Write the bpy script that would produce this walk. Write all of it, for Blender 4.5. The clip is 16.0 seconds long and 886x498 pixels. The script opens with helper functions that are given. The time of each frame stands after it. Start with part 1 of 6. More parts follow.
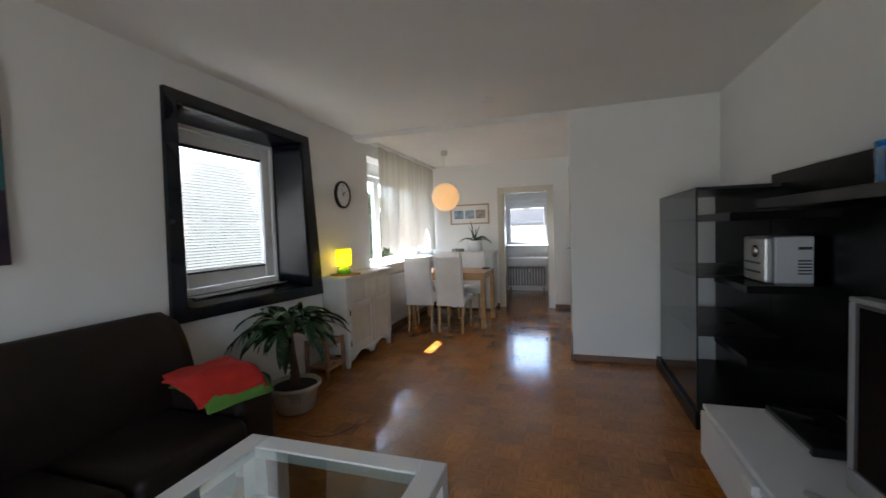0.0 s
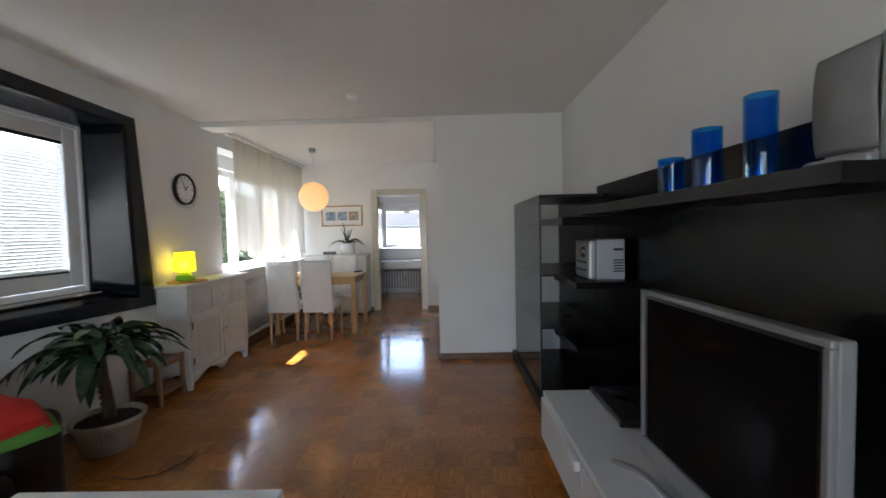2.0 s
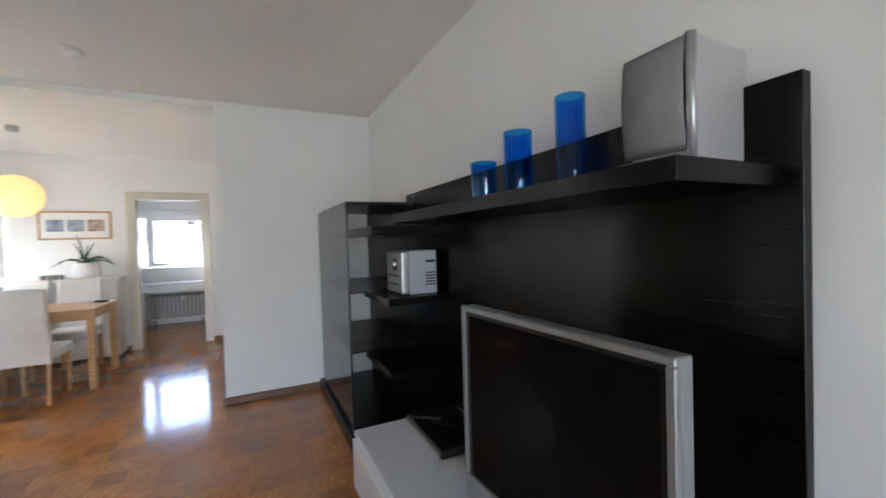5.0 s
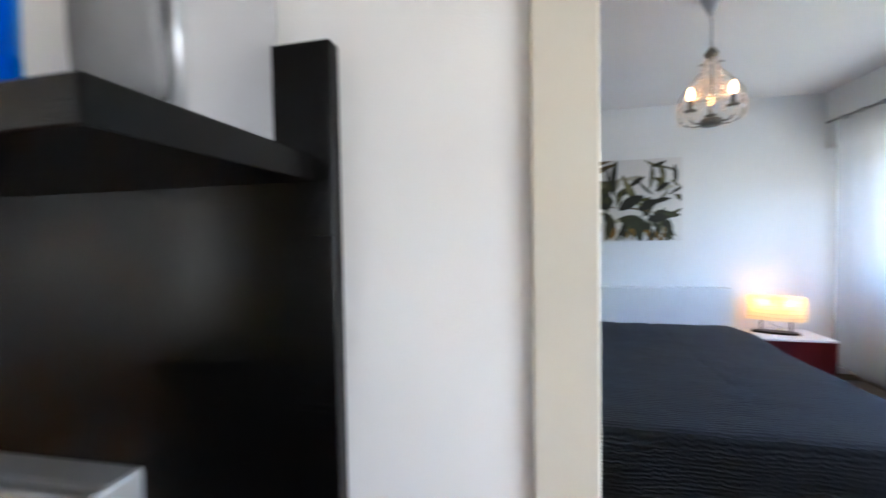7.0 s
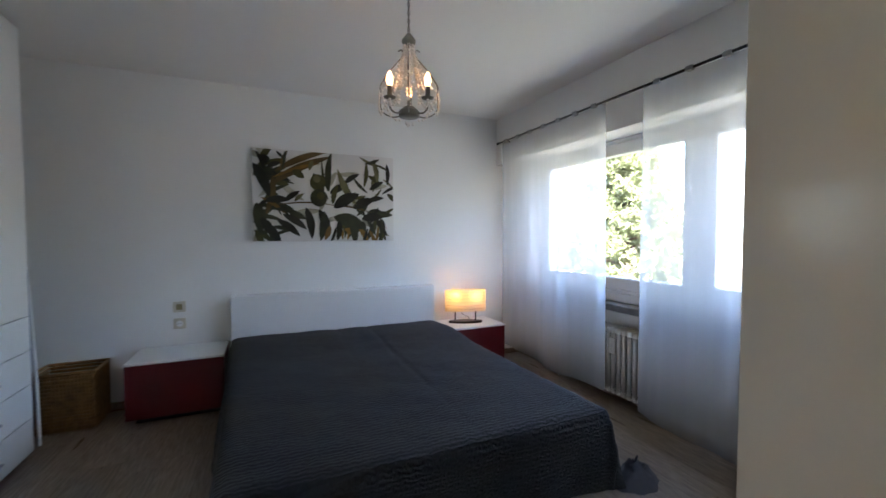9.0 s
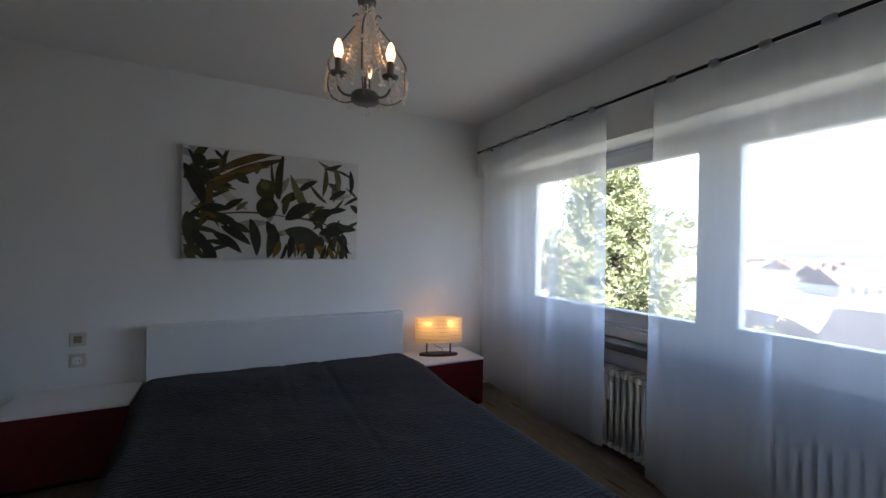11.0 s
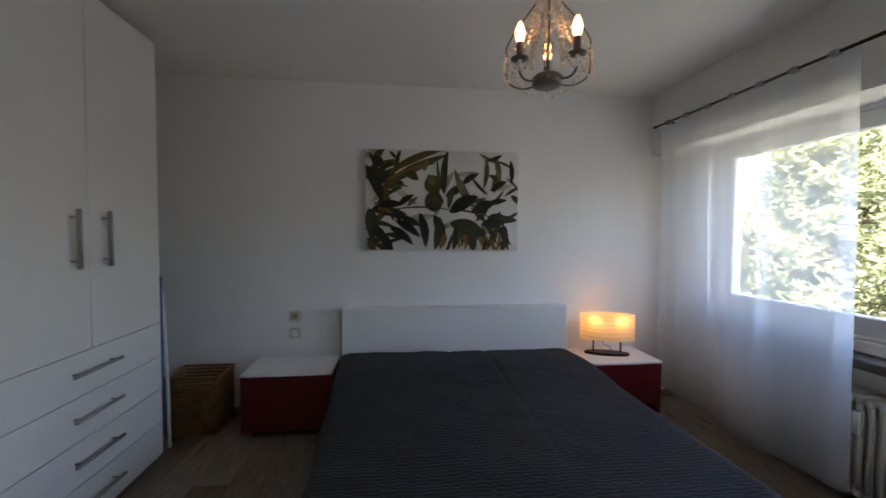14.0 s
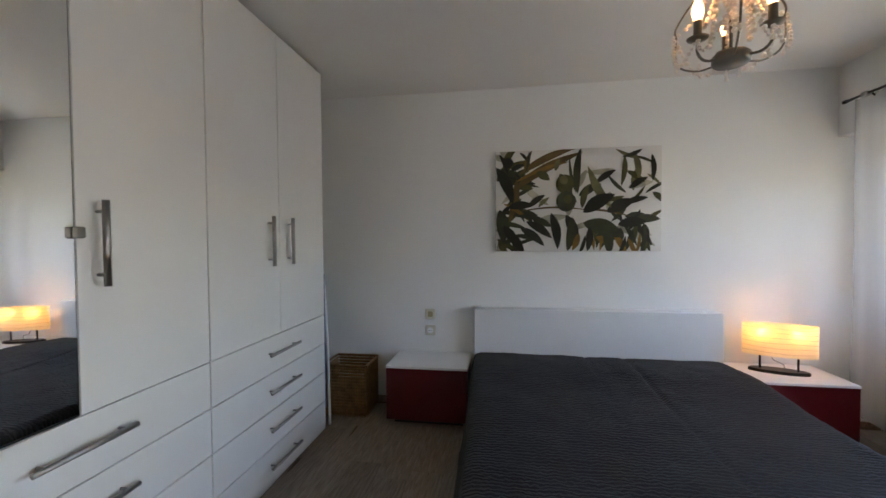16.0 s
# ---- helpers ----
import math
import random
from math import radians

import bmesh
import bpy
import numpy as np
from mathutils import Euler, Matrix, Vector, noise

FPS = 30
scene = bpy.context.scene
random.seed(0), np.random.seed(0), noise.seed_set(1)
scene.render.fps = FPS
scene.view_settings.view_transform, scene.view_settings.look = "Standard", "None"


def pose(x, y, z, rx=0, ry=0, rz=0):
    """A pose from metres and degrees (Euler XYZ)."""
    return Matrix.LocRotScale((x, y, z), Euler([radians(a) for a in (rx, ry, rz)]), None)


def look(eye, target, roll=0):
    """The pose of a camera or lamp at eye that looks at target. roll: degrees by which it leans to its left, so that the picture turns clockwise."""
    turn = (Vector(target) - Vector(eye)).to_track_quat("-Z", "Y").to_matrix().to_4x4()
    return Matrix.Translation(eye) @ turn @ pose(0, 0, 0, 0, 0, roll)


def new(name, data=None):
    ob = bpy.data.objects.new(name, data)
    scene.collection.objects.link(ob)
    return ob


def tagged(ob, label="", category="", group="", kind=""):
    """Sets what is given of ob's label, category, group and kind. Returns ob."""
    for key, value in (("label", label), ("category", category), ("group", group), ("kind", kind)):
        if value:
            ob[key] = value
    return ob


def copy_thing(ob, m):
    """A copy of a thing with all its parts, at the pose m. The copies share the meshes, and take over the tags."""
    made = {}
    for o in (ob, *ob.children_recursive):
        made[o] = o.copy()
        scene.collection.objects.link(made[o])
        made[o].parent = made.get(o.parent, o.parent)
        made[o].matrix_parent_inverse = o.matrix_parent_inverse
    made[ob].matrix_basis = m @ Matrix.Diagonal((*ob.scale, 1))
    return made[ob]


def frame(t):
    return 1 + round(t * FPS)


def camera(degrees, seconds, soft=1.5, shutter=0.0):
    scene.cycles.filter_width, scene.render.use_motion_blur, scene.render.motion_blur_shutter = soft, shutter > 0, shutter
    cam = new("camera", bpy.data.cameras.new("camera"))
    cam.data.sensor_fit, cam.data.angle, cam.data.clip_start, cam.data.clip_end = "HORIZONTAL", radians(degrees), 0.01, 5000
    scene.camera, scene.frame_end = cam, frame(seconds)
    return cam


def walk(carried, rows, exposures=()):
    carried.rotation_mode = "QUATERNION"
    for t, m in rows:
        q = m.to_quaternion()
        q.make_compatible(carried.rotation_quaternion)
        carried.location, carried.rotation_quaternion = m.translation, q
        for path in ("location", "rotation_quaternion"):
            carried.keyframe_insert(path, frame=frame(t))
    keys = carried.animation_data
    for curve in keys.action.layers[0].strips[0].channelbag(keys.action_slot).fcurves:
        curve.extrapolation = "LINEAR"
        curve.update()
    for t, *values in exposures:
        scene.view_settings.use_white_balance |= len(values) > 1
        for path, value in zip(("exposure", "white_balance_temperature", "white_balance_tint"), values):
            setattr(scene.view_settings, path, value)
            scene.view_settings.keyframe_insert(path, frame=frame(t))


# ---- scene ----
cam = camera(96.3, 16.0, shutter=0.5)
PATH = [
    (0, (0.458, 0.125, 1.346), (-0.152, 2.028, 1.257), -1.9),
    (0.5, (0.489, 0.153, 1.344), (0.02, 2.095, 1.253), -1.8),
    (1, (0.523, 0.179, 1.339), (0.209, 2.152, 1.252), -1.7),
    (1.5, (0.558, 0.205, 1.335), (0.396, 2.197, 1.25), -1.5),
    (2, (0.585, 0.218, 1.33), (0.555, 2.216, 1.241), -1.3),
    (2.5, (0.62, 0.233, 1.33), (0.702, 2.228, 1.222), -1.4),
    (3, (0.641, 0.249, 1.322), (0.747, 2.242, 1.206), -0.8),
    (3.2, (0.643, 0.257, 1.321), (0.782, 2.248, 1.207), -0.9),
    (5.3, (0.699, 0.618, 1.31), (1.745, 2.322, 1.28), -2.2),
    (5.5, (0.752, 0.644, 1.305), (1.91, 2.274, 1.272), -2.5),
    (6, (0.871, 0.657, 1.308), (2.314, 2.04, 1.242), -2.0),
    (6.5, (0.982, 0.668, 1.306), (2.748, 1.605, 1.25), -1.2),
    (7, (1.091, 0.641, 1.309), (3.041, 1.082, 1.246), -0.9),
    (7.2, (1.128, 0.618, 1.305), (3.116, 0.825, 1.244), -0.6),
    (7.5, (1.132, 0.571, 1.311), (3.125, 0.432, 1.23), 0.2),
    (7.8, (1.164, 0.53, 1.308), (3.126, 0.16, 1.196), 0.3),
    (8, (1.209, 0.496, 1.3), (3.143, -0.002, 1.194), 0.4),
    (8.2, (1.276, 0.473, 1.293), (3.177, -0.143, 1.217), 1.0),
    (8.5, (1.378, 0.451, 1.268), (3.234, -0.292, 1.205), -0.2),
    (8.7, (1.472, 0.414, 1.253), (3.317, -0.356, 1.188), -0.4),
    (9, (1.57, 0.377, 1.292), (3.397, -0.432, 1.22), -0.1),
    (9.2, (1.636, 0.345, 1.305), (3.443, -0.512, 1.246), 0.4),
    (11.3, (2.024, 0.091, 1.361), (3.799, -0.83, 1.353), 1.4),
    (11.5, (2.033, 0.068, 1.373), (3.81, -0.85, 1.349), 1.7),
    (12, (2.056, 0.078, 1.362), (3.861, -0.782, 1.32), 1.6),
    (12.5, (2.075, 0.112, 1.357), (3.947, -0.589, 1.311), 0.8),
    (13, (2.076, 0.16, 1.351), (4.001, -0.379, 1.313), 0.6),
    (13.5, (2.093, 0.198, 1.354), (4.056, -0.181, 1.293), 0.3),
    (14, (2.107, 0.239, 1.362), (4.092, 0.011, 1.288), 0.3),
    (14.5, (2.102, 0.298, 1.341), (4.099, 0.235, 1.264), 0.0),
    (15, (2.094, 0.343, 1.344), (4.092, 0.425, 1.282), -0.4),
    (15.5, (2.081, 0.385, 1.339), (4.068, 0.605, 1.293), -0.5),
    (16, (2.074, 0.417, 1.338), (4.05, 0.724, 1.288), -0.4),
]
EXPOSURES = [(0.0, 2.98, 5900, 10), (1.5, 3.05, 5850, 10), (2.0, 3.2, 5850, 10), (3.2, 3.5, 5800, 10), (5.5, 4.12, 5750, 11), (6.0, 4.35, 5600, 12), (6.5, 4.7, 5700, 12), (7.0, 4.6, 5750, 12), (7.5, 4.6, 5750, 13), (8.0, 4.3, 5800, 13), (8.5, 4.0, 5900, 14),
             (9.0, 3.9, 6150, 14), (9.2, 3.75, 6100, 14), (11.3, 2.88, 6250, 15), (12.5, 2.95, 6450, 16), (14.0, 3.32, 6600, 16), (16.0, 4.0, 6950, 16)]
walk(cam, [(t, look(eye, target, roll)) for t, eye, target, roll in PATH], EXPOSURES)

# ---- light ----
world = bpy.data.worlds.new("world")
scene.world = world
world.use_nodes = True
wn = world.node_tree
sky = wn.nodes.new("ShaderNodeTexSky")
sky.sky_type = "NISHITA"
sky.sun_disc = False
SUN_ELEV, SUN_AZ = 50.0, -62.0      # azimuth: degrees turned from +y towards +x
sky.sun_elevation, sky.sun_rotation = radians(SUN_ELEV), radians(SUN_AZ)
sky.air_density, sky.dust_density, sky.ozone_density = 1.0, 2.5, 1.0
bg = wn.nodes["Background"]
bg.inputs["Strength"].default_value = 0.15
wn.links.new(sky.outputs[0], bg.inputs["Color"])
sun = new("sun", bpy.data.lights.new("sun", "SUN"))
sun.data.energy, sun.data.angle, sun.data.color = 4.0, radians(0.5), (1.0, 0.95, 0.86)
sd = Vector((math.sin(radians(SUN_AZ)) * math.cos(radians(SUN_ELEV)), math.cos(radians(SUN_AZ)) * math.cos(radians(SUN_ELEV)), math.sin(radians(SUN_ELEV))))
sun.matrix_world = look(sd * 50, (0, 0, 0))
# fill lamp added to the sky light from the balcony window behind the walk
bay = new("balcony_fill_lamp", bpy.data.lights.new("balcony_fill_lamp", "AREA"))
bay.data.shape, bay.data.size, bay.data.size_y, bay.data.energy, bay.data.color = "RECTANGLE", 1.7, 1.8, 1.6, (1.0, 0.96, 0.90)
bay.data.spread = radians(110)
bay.matrix_world = look((0.1, -2.02, 1.12), (0.1, 0.0, 1.12))


# ---- materials ----
def mat(name, col, rough=0.5, metal=0.0, var=0.1, scale=6.0, bump=0.1, bscale=80.0, rand=0.0, coat=0.0, sheen=0.0, stretch=(1, 1, 1)):
    m = bpy.data.materials.new(name)
    m.use_nodes = True
    nt = m.node_tree
    p = nt.nodes["Principled BSDF"]
    tc = nt.nodes.new("ShaderNodeTexCoord")
    mp = nt.nodes.new("ShaderNodeMapping")
    mp.inputs["Scale"].default_value = stretch
    nt.links.new(tc.outputs["Object"], mp.inputs["Vector"])
    n1 = nt.nodes.new("ShaderNodeTexNoise")
    n1.inputs["Scale"].default_value, n1.inputs["Detail"].default_value = scale, 5
    n2 = nt.nodes.new("ShaderNodeTexNoise")
    n2.inputs["Scale"].default_value, n2.inputs["Detail"].default_value = bscale, 3
    for n in (n1, n2):
        nt.links.new(mp.outputs[0], n.inputs["Vector"])
    ramp = nt.nodes.new("ShaderNodeMapRange")
    ramp.inputs["From Min"].default_value, ramp.inputs["From Max"].default_value = 0.3, 0.7
    ramp.inputs["To Min"].default_value, ramp.inputs["To Max"].default_value = 1 - var, 1 + var
    nt.links.new(n1.outputs["Fac"], ramp.inputs["Value"])
    hsv = nt.nodes.new("ShaderNodeHueSaturation")
    hsv.inputs["Color"].default_value = (*col, 1)
    value = ramp.outputs[0]
    if rand:
        info = nt.nodes.new("ShaderNodeObjectInfo")
        r2 = nt.nodes.new("ShaderNodeMapRange")
        r2.inputs["To Min"].default_value, r2.inputs["To Max"].default_value = 1 - rand, 1 + rand
        nt.links.new(info.outputs["Random"], r2.inputs["Value"])
        mul = nt.nodes.new("ShaderNodeMath")
        mul.operation = "MULTIPLY"
        nt.links.new(value, mul.inputs[0])
        nt.links.new(r2.outputs[0], mul.inputs[1])
        value = mul.outputs[0]
    nt.links.new(value, hsv.inputs["Value"])
    nt.links.new(hsv.outputs[0], p.inputs["Base Color"])
    rr = nt.nodes.new("ShaderNodeMapRange")
    rr.inputs["To Min"].default_value, rr.inputs["To Max"].default_value = max(0.02, rough - 0.08), min(1, rough + 0.08)
    nt.links.new(n1.outputs["Fac"], rr.inputs["Value"])
    nt.links.new(rr.outputs[0], p.inputs["Roughness"])
    p.inputs["Metallic"].default_value = metal
    p.inputs["Coat Weight"].default_value = coat
    p.inputs["Coat Roughness"].default_value = 0.06
    p.inputs["Sheen Weight"].default_value = sheen
    if bump:
        b = nt.nodes.new("ShaderNodeBump")
        b.inputs["Strength"].default_value, b.inputs["Distance"].default_value = bump, 0.004
        nt.links.new(n2.outputs["Fac"], b.inputs["Height"])
        nt.links.new(b.outputs[0], p.inputs["Normal"])
    return m


def pane_glass(name, tint=(1, 1, 1), gloss=1.0):
    m = bpy.data.materials.new(name)
    m.use_nodes = True
    nt = m.node_tree
    nt.nodes.remove(nt.nodes["Principled BSDF"])
    tr = nt.nodes.new("ShaderNodeBsdfTransparent")
    tr.inputs["Color"].default_value = (*tint, 1)
    gl = nt.nodes.new("ShaderNodeBsdfGlossy")
    gl.inputs["Roughness"].default_value = 0.02
    lw = nt.nodes.new("ShaderNodeLayerWeight")
    lw.inputs["Blend"].default_value = 0.5
    pw = nt.nodes.new("ShaderNodeMath")
    pw.operation = "POWER"
    pw.inputs[1].default_value = 4.0
    nt.links.new(lw.outputs["Facing"], pw.inputs[0])
    fr = nt.nodes.new("ShaderNodeMapRange")
    fr.inputs["To Min"].default_value, fr.inputs["To Max"].default_value = 0.035, 0.7
    nt.links.new(pw.outputs[0], fr.inputs["Value"])
    mul = nt.nodes.new("ShaderNodeMath")
    mul.operation = "MULTIPLY"
    mul.inputs[1].default_value = gloss
    mix = nt.nodes.new("ShaderNodeMixShader")
    nt.links.new(fr.outputs[0], mul.inputs[0])
    nt.links.new(mul.outputs[0], mix.inputs[0])
    nt.links.new(tr.outputs[0], mix.inputs[1])
    nt.links.new(gl.outputs[0], mix.inputs[2])
    nt.links.new(mix.outputs[0], nt.nodes["Material Output"].inputs["Surface"])
    return m


def sheer(name, col, clear, glowing=0.55, streak=0.12):
    """Thin cloth: part see-through, part diffuse, part translucent."""
    m = bpy.data.materials.new(name)
    m.use_nodes = True
    nt = m.node_tree
    nt.nodes.remove(nt.nodes["Principled BSDF"])
    tr = nt.nodes.new("ShaderNodeBsdfTransparent")
    df = nt.nodes.new("ShaderNodeBsdfDiffuse")
    tl = nt.nodes.new("ShaderNodeBsdfTranslucent")
    df.inputs["Color"].default_value = tl.inputs["Color"].default_value = (*col, 1)
    m1 = nt.nodes.new("ShaderNodeMixShader")
    m1.inputs[0].default_value = glowing
    m2 = nt.nodes.new("ShaderNodeMixShader")
    tc = nt.nodes.new("ShaderNodeTexCoord")
    mp = nt.nodes.new("ShaderNodeMapping")
    mp.inputs["Scale"].default_value = (3, 3, 0.15)
    nz = nt.nodes.new("ShaderNodeTexNoise")
    nz.inputs["Scale"].default_value = 6
    nz.inputs["Detail"].default_value = 6
    rg = nt.nodes.new("ShaderNodeMapRange")
    rg.inputs["From Min"].default_value, rg.inputs["From Max"].default_value = 0.3, 0.7
    rg.inputs["To Min"].default_value, rg.inputs["To Max"].default_value = 1 - clear - streak, 1 - clear + streak
    nt.links.new(tc.outputs["Object"], mp.inputs["Vector"])
    nt.links.new(mp.outputs[0], nz.inputs["Vector"])
    nt.links.new(nz.outputs["Fac"], rg.inputs["Value"])
    nt.links.new(rg.outputs[0], m2.inputs[0])
    nt.links.new(df.outputs[0], m1.inputs[1])
    nt.links.new(tl.outputs[0], m1.inputs[2])
    nt.links.new(tr.outputs[0], m2.inputs[1])
    nt.links.new(m1.outputs[0], m2.inputs[2])
    nt.links.new(m2.outputs[0], nt.nodes["Material Output"].inputs["Surface"])
    return m


def glow(name, col, strength):
    m = bpy.data.materials.new(name)
    m.use_nodes = True
    p = m.node_tree.nodes["Principled BSDF"]
    p.inputs["Base Color"].default_value = (*col, 1)
    p.inputs["Emission Color"].default_value = (*col, 1)
    p.inputs["Emission Strength"].default_value = strength
    return m


def grain(name, dark, light, rough=0.35, bands=14.0, stretch=(1, 1, 1), rand=0.0, coat=0.0, bump=0.1):
    """Wood: long bands of grain along the axis that is stretched least."""
    m = mat(name, light, rough, 0, 0.12, 3.0, bump, 60, rand, coat, 0, stretch)
    nt = m.node_tree
    mp = next(n for n in nt.nodes if n.bl_idname == "ShaderNodeMapping")
    hsv = next(n for n in nt.nodes if n.bl_idname == "ShaderNodeHueSaturation")
    nz = nt.nodes.new("ShaderNodeTexNoise")
    nz.inputs["Scale"].default_value, nz.inputs["Detail"].default_value, nz.inputs["Distortion"].default_value = bands, 8, 0.6
    nt.links.new(mp.outputs[0], nz.inputs["Vector"])
    cr = nt.nodes.new("ShaderNodeValToRGB")
    cr.color_ramp.elements[0].position, cr.color_ramp.elements[0].color = 0.32, (*dark, 1)
    cr.color_ramp.elements[1].position, cr.color_ramp.elements[1].color = 0.68, (*light, 1)
    nt.links.new(nz.outputs["Fac"], cr.inputs["Fac"])
    nt.links.new(cr.outputs[0], hsv.inputs["Color"])
    return m


def by_block(m, amount, size):
    """Vary the shade from block to block of a square parquet."""
    nt = m.node_tree
    hsv = next(n for n in nt.nodes if n.bl_idname == "ShaderNodeHueSaturation")
    old = hsv.inputs["Value"].links[0].from_socket
    tc = nt.nodes.new("ShaderNodeTexCoord")
    snap = nt.nodes.new("ShaderNodeVectorMath")
    snap.operation = "SNAP"
    snap.inputs[1].default_value = (size, size, 50.0)
    wn1 = nt.nodes.new("ShaderNodeTexWhiteNoise")
    r = nt.nodes.new("ShaderNodeMapRange")
    r.inputs["To Min"].default_value, r.inputs["To Max"].default_value = 1 - amount, 1 + amount
    mul = nt.nodes.new("ShaderNodeMath")
    mul.operation = "MULTIPLY"
    off = nt.nodes.new("ShaderNodeVectorMath")
    off.inputs[1].default_value = (0, 0, 10.0)
    nt.links.new(tc.outputs["Object"], off.inputs[0])
    nt.links.new(off.outputs[0], snap.inputs[0])
    nt.links.new(snap.outputs[0], wn1.inputs["Vector"])
    nt.links.new(wn1.outputs["Value"], r.inputs["Value"])
    nt.links.new(old, mul.inputs[0])
    nt.links.new(r.outputs[0], mul.inputs[1])
    nt.links.new(mul.outputs[0], hsv.inputs["Value"])


WALL = mat("wall_paint", (0.80, 0.80, 0.78), 0.9, 0, 0.025, 1.2, 0.12, 220)
CEIL = mat("ceiling_paint", (0.80, 0.79, 0.76), 0.92, 0, 0.03, 0.9, 0.08, 160)
CREAM = mat("cream_gloss_paint", (0.62, 0.585, 0.49), 0.17, 0, 0.03, 3, 0.08, 30)
WHITE = mat("white_lacquer", (0.78, 0.78, 0.76), 0.35, 0, 0.02, 4, 0.02, 90)
BENCHWHITE = mat("light_grey_foil", (0.62, 0.62, 0.61), 0.35, 0, 0.02, 4, 0.02, 90)
WARDROBE = mat("white_foil", (0.74, 0.74, 0.71), 0.42, 0, 0.02, 3, 0.03, 140)
UPVC = mat("white_window_plastic", (0.82, 0.83, 0.84), 0.3, 0, 0.02, 3, 0.01, 60)
ANTIQUE = mat("chalky_white_paint", (0.74, 0.72, 0.66), 0.55, 0, 0.06, 9, 0.15, 70)
BEADPANEL = mat("cream_cabinet_panel", (0.70, 0.67, 0.58), 0.5, 0, 0.05, 9, 0.1, 60)
BLACKWIN = mat("black_gloss_window_lining", (0.008, 0.010, 0.015), 0.22, 0, 0.2, 3, 0.05, 50)
BLACKWIN.node_tree.nodes["Principled BSDF"].inputs["Specular IOR Level"].default_value = 0.32
BLACKWOOD = grain("black_stained_oak", (0.0015, 0.0015, 0.0015), (0.004, 0.0038, 0.0035), 0.19, 18, (9, 0.5, 12), bump=0.16)
BLACKWOOD.node_tree.nodes["Principled BSDF"].inputs["Specular IOR Level"].default_value = 0.13
BLACKPLAS = mat("black_plastic", (0.012, 0.012, 0.013), 0.3, 0, 0.1, 5, 0.03, 90)
SCREEN = mat("dark_screen", (0.006, 0.005, 0.005), 0.12, 0, 0.05, 2, 0, 50)
SCREEN.node_tree.nodes["Principled BSDF"].inputs["Specular IOR Level"].default_value = 0.025
SILVER = mat("silver_plastic", (0.40, 0.41, 0.42), 0.32, 0.55, 0.04, 6, 0.02, 120)
CHROME = mat("brushed_steel", (0.62, 0.61, 0.59), 0.24, 1.0, 0.05, 6, 0.03, 140)
SPEAKERCLOTH = mat("grey_speaker_cloth", (0.20, 0.20, 0.205), 0.85, 0, 0.08, 14, 0.3, 500)
SPEAKERBOX = mat("silver_speaker_box", (0.42, 0.42, 0.43), 0.38, 0.3, 0.03, 5, 0.03, 100)
SOFA = mat("dark_brown_leather", (0.010, 0.0055, 0.0035), 0.55, 0, 0.2, 7, 0.35, 120)
SOFA.node_tree.nodes["Principled BSDF"].inputs["Specular IOR Level"].default_value = 0.3
RED_CLOTH = mat("red_fleece", (0.44, 0.018, 0.010), 0.95, 0, 0.16, 12, 0.6, 160)
GREEN_CLOTH = mat("green_fleece", (0.09, 0.22, 0.03), 0.95, 0, 0.16, 12, 0.6, 160)
RED_BOARD = mat("dark_red_lacquer", (0.095, 0.0055, 0.007), 0.3, 0, 0.06, 4, 0.02, 60)
POT = mat("glazed_grey_pot", (0.46, 0.41, 0.31), 0.4, 0, 0.18, 9, 0.15, 40)
SOIL = mat("potting_soil", (0.03, 0.02, 0.014), 0.95, 0, 0.3, 30, 0.9, 120)
BARK = mat("brown_cane_bark", (0.13, 0.085, 0.05), 0.8, 0, 0.3, 20, 0.8, 60)
LEAF = mat("dark_green_leaf", (0.016, 0.046, 0.014), 0.27, 0, 0.3, 10, 0.15, 40)
LEAF2 = mat("pale_green_leaf", (0.16, 0.24, 0.12), 0.4, 0, 0.2, 12, 0.1, 40)
RACKWOOD = grain("reddish_beech", (0.22, 0.11, 0.055), (0.34, 0.18, 0.095), 0.5, 12, (1, 6, 6))
BIRCH = grain("pale_birch", (0.42, 0.24, 0.10), (0.56, 0.36, 0.17), 0.35, 10, (1, 7, 7))
SLIP = mat("white_chair_slipcover", (0.74, 0.73, 0.71), 0.95, 0, 0.05, 7, 0.4, 300, sheen=0.2)
YELLOW = sheer("yellow_shade", (0.95, 0.86, 0.02), 0.02, streak=0.02)
PAPER = sheer("rice_paper", (0.95, 0.86, 0.68), 0.03, streak=0.02)
LINEN = sheer("bedside_lamp_paper", (0.96, 0.86, 0.62), 0.05, streak=0.02)
VOILE = sheer("white_voile", (0.93, 0.95, 0.98), 0.71, 0.80, 0.012)
VOILE_HEM = sheer("white_voile_hem", (0.93, 0.95, 0.98), 0.66, 0.80, 0.015)
NET = sheer("off_white_net", (0.56, 0.52, 0.44), 0.07, 0.34, streak=0.05)
LIME = mat("lime_glass_base", (0.20, 0.52, 0.02), 0.2, 0, 0.05, 4, 0.0, 40, coat=0.5)
RUSH = mat("woven_rush_mat", (0.33, 0.20, 0.07), 0.8, 0, 0.25, 30, 0.8, 140)
WICKER = mat("woven_wicker", (0.23, 0.125, 0.045), 0.6, 0, 0.35, 22, 0.6, 130)
BLUECLOTH = mat("blue_board_cover", (0.05, 0.10, 0.20), 0.8, 0, 0.15, 10, 0.3, 120)
METALDARK = mat("black_iron", (0.015, 0.014, 0.013), 0.4, 0.6, 0.1, 10, 0.1, 80)
SATIN = mat("satin_aluminium", (0.72, 0.72, 0.72), 0.45, 0.6, 0.04, 8, 0.03, 140)
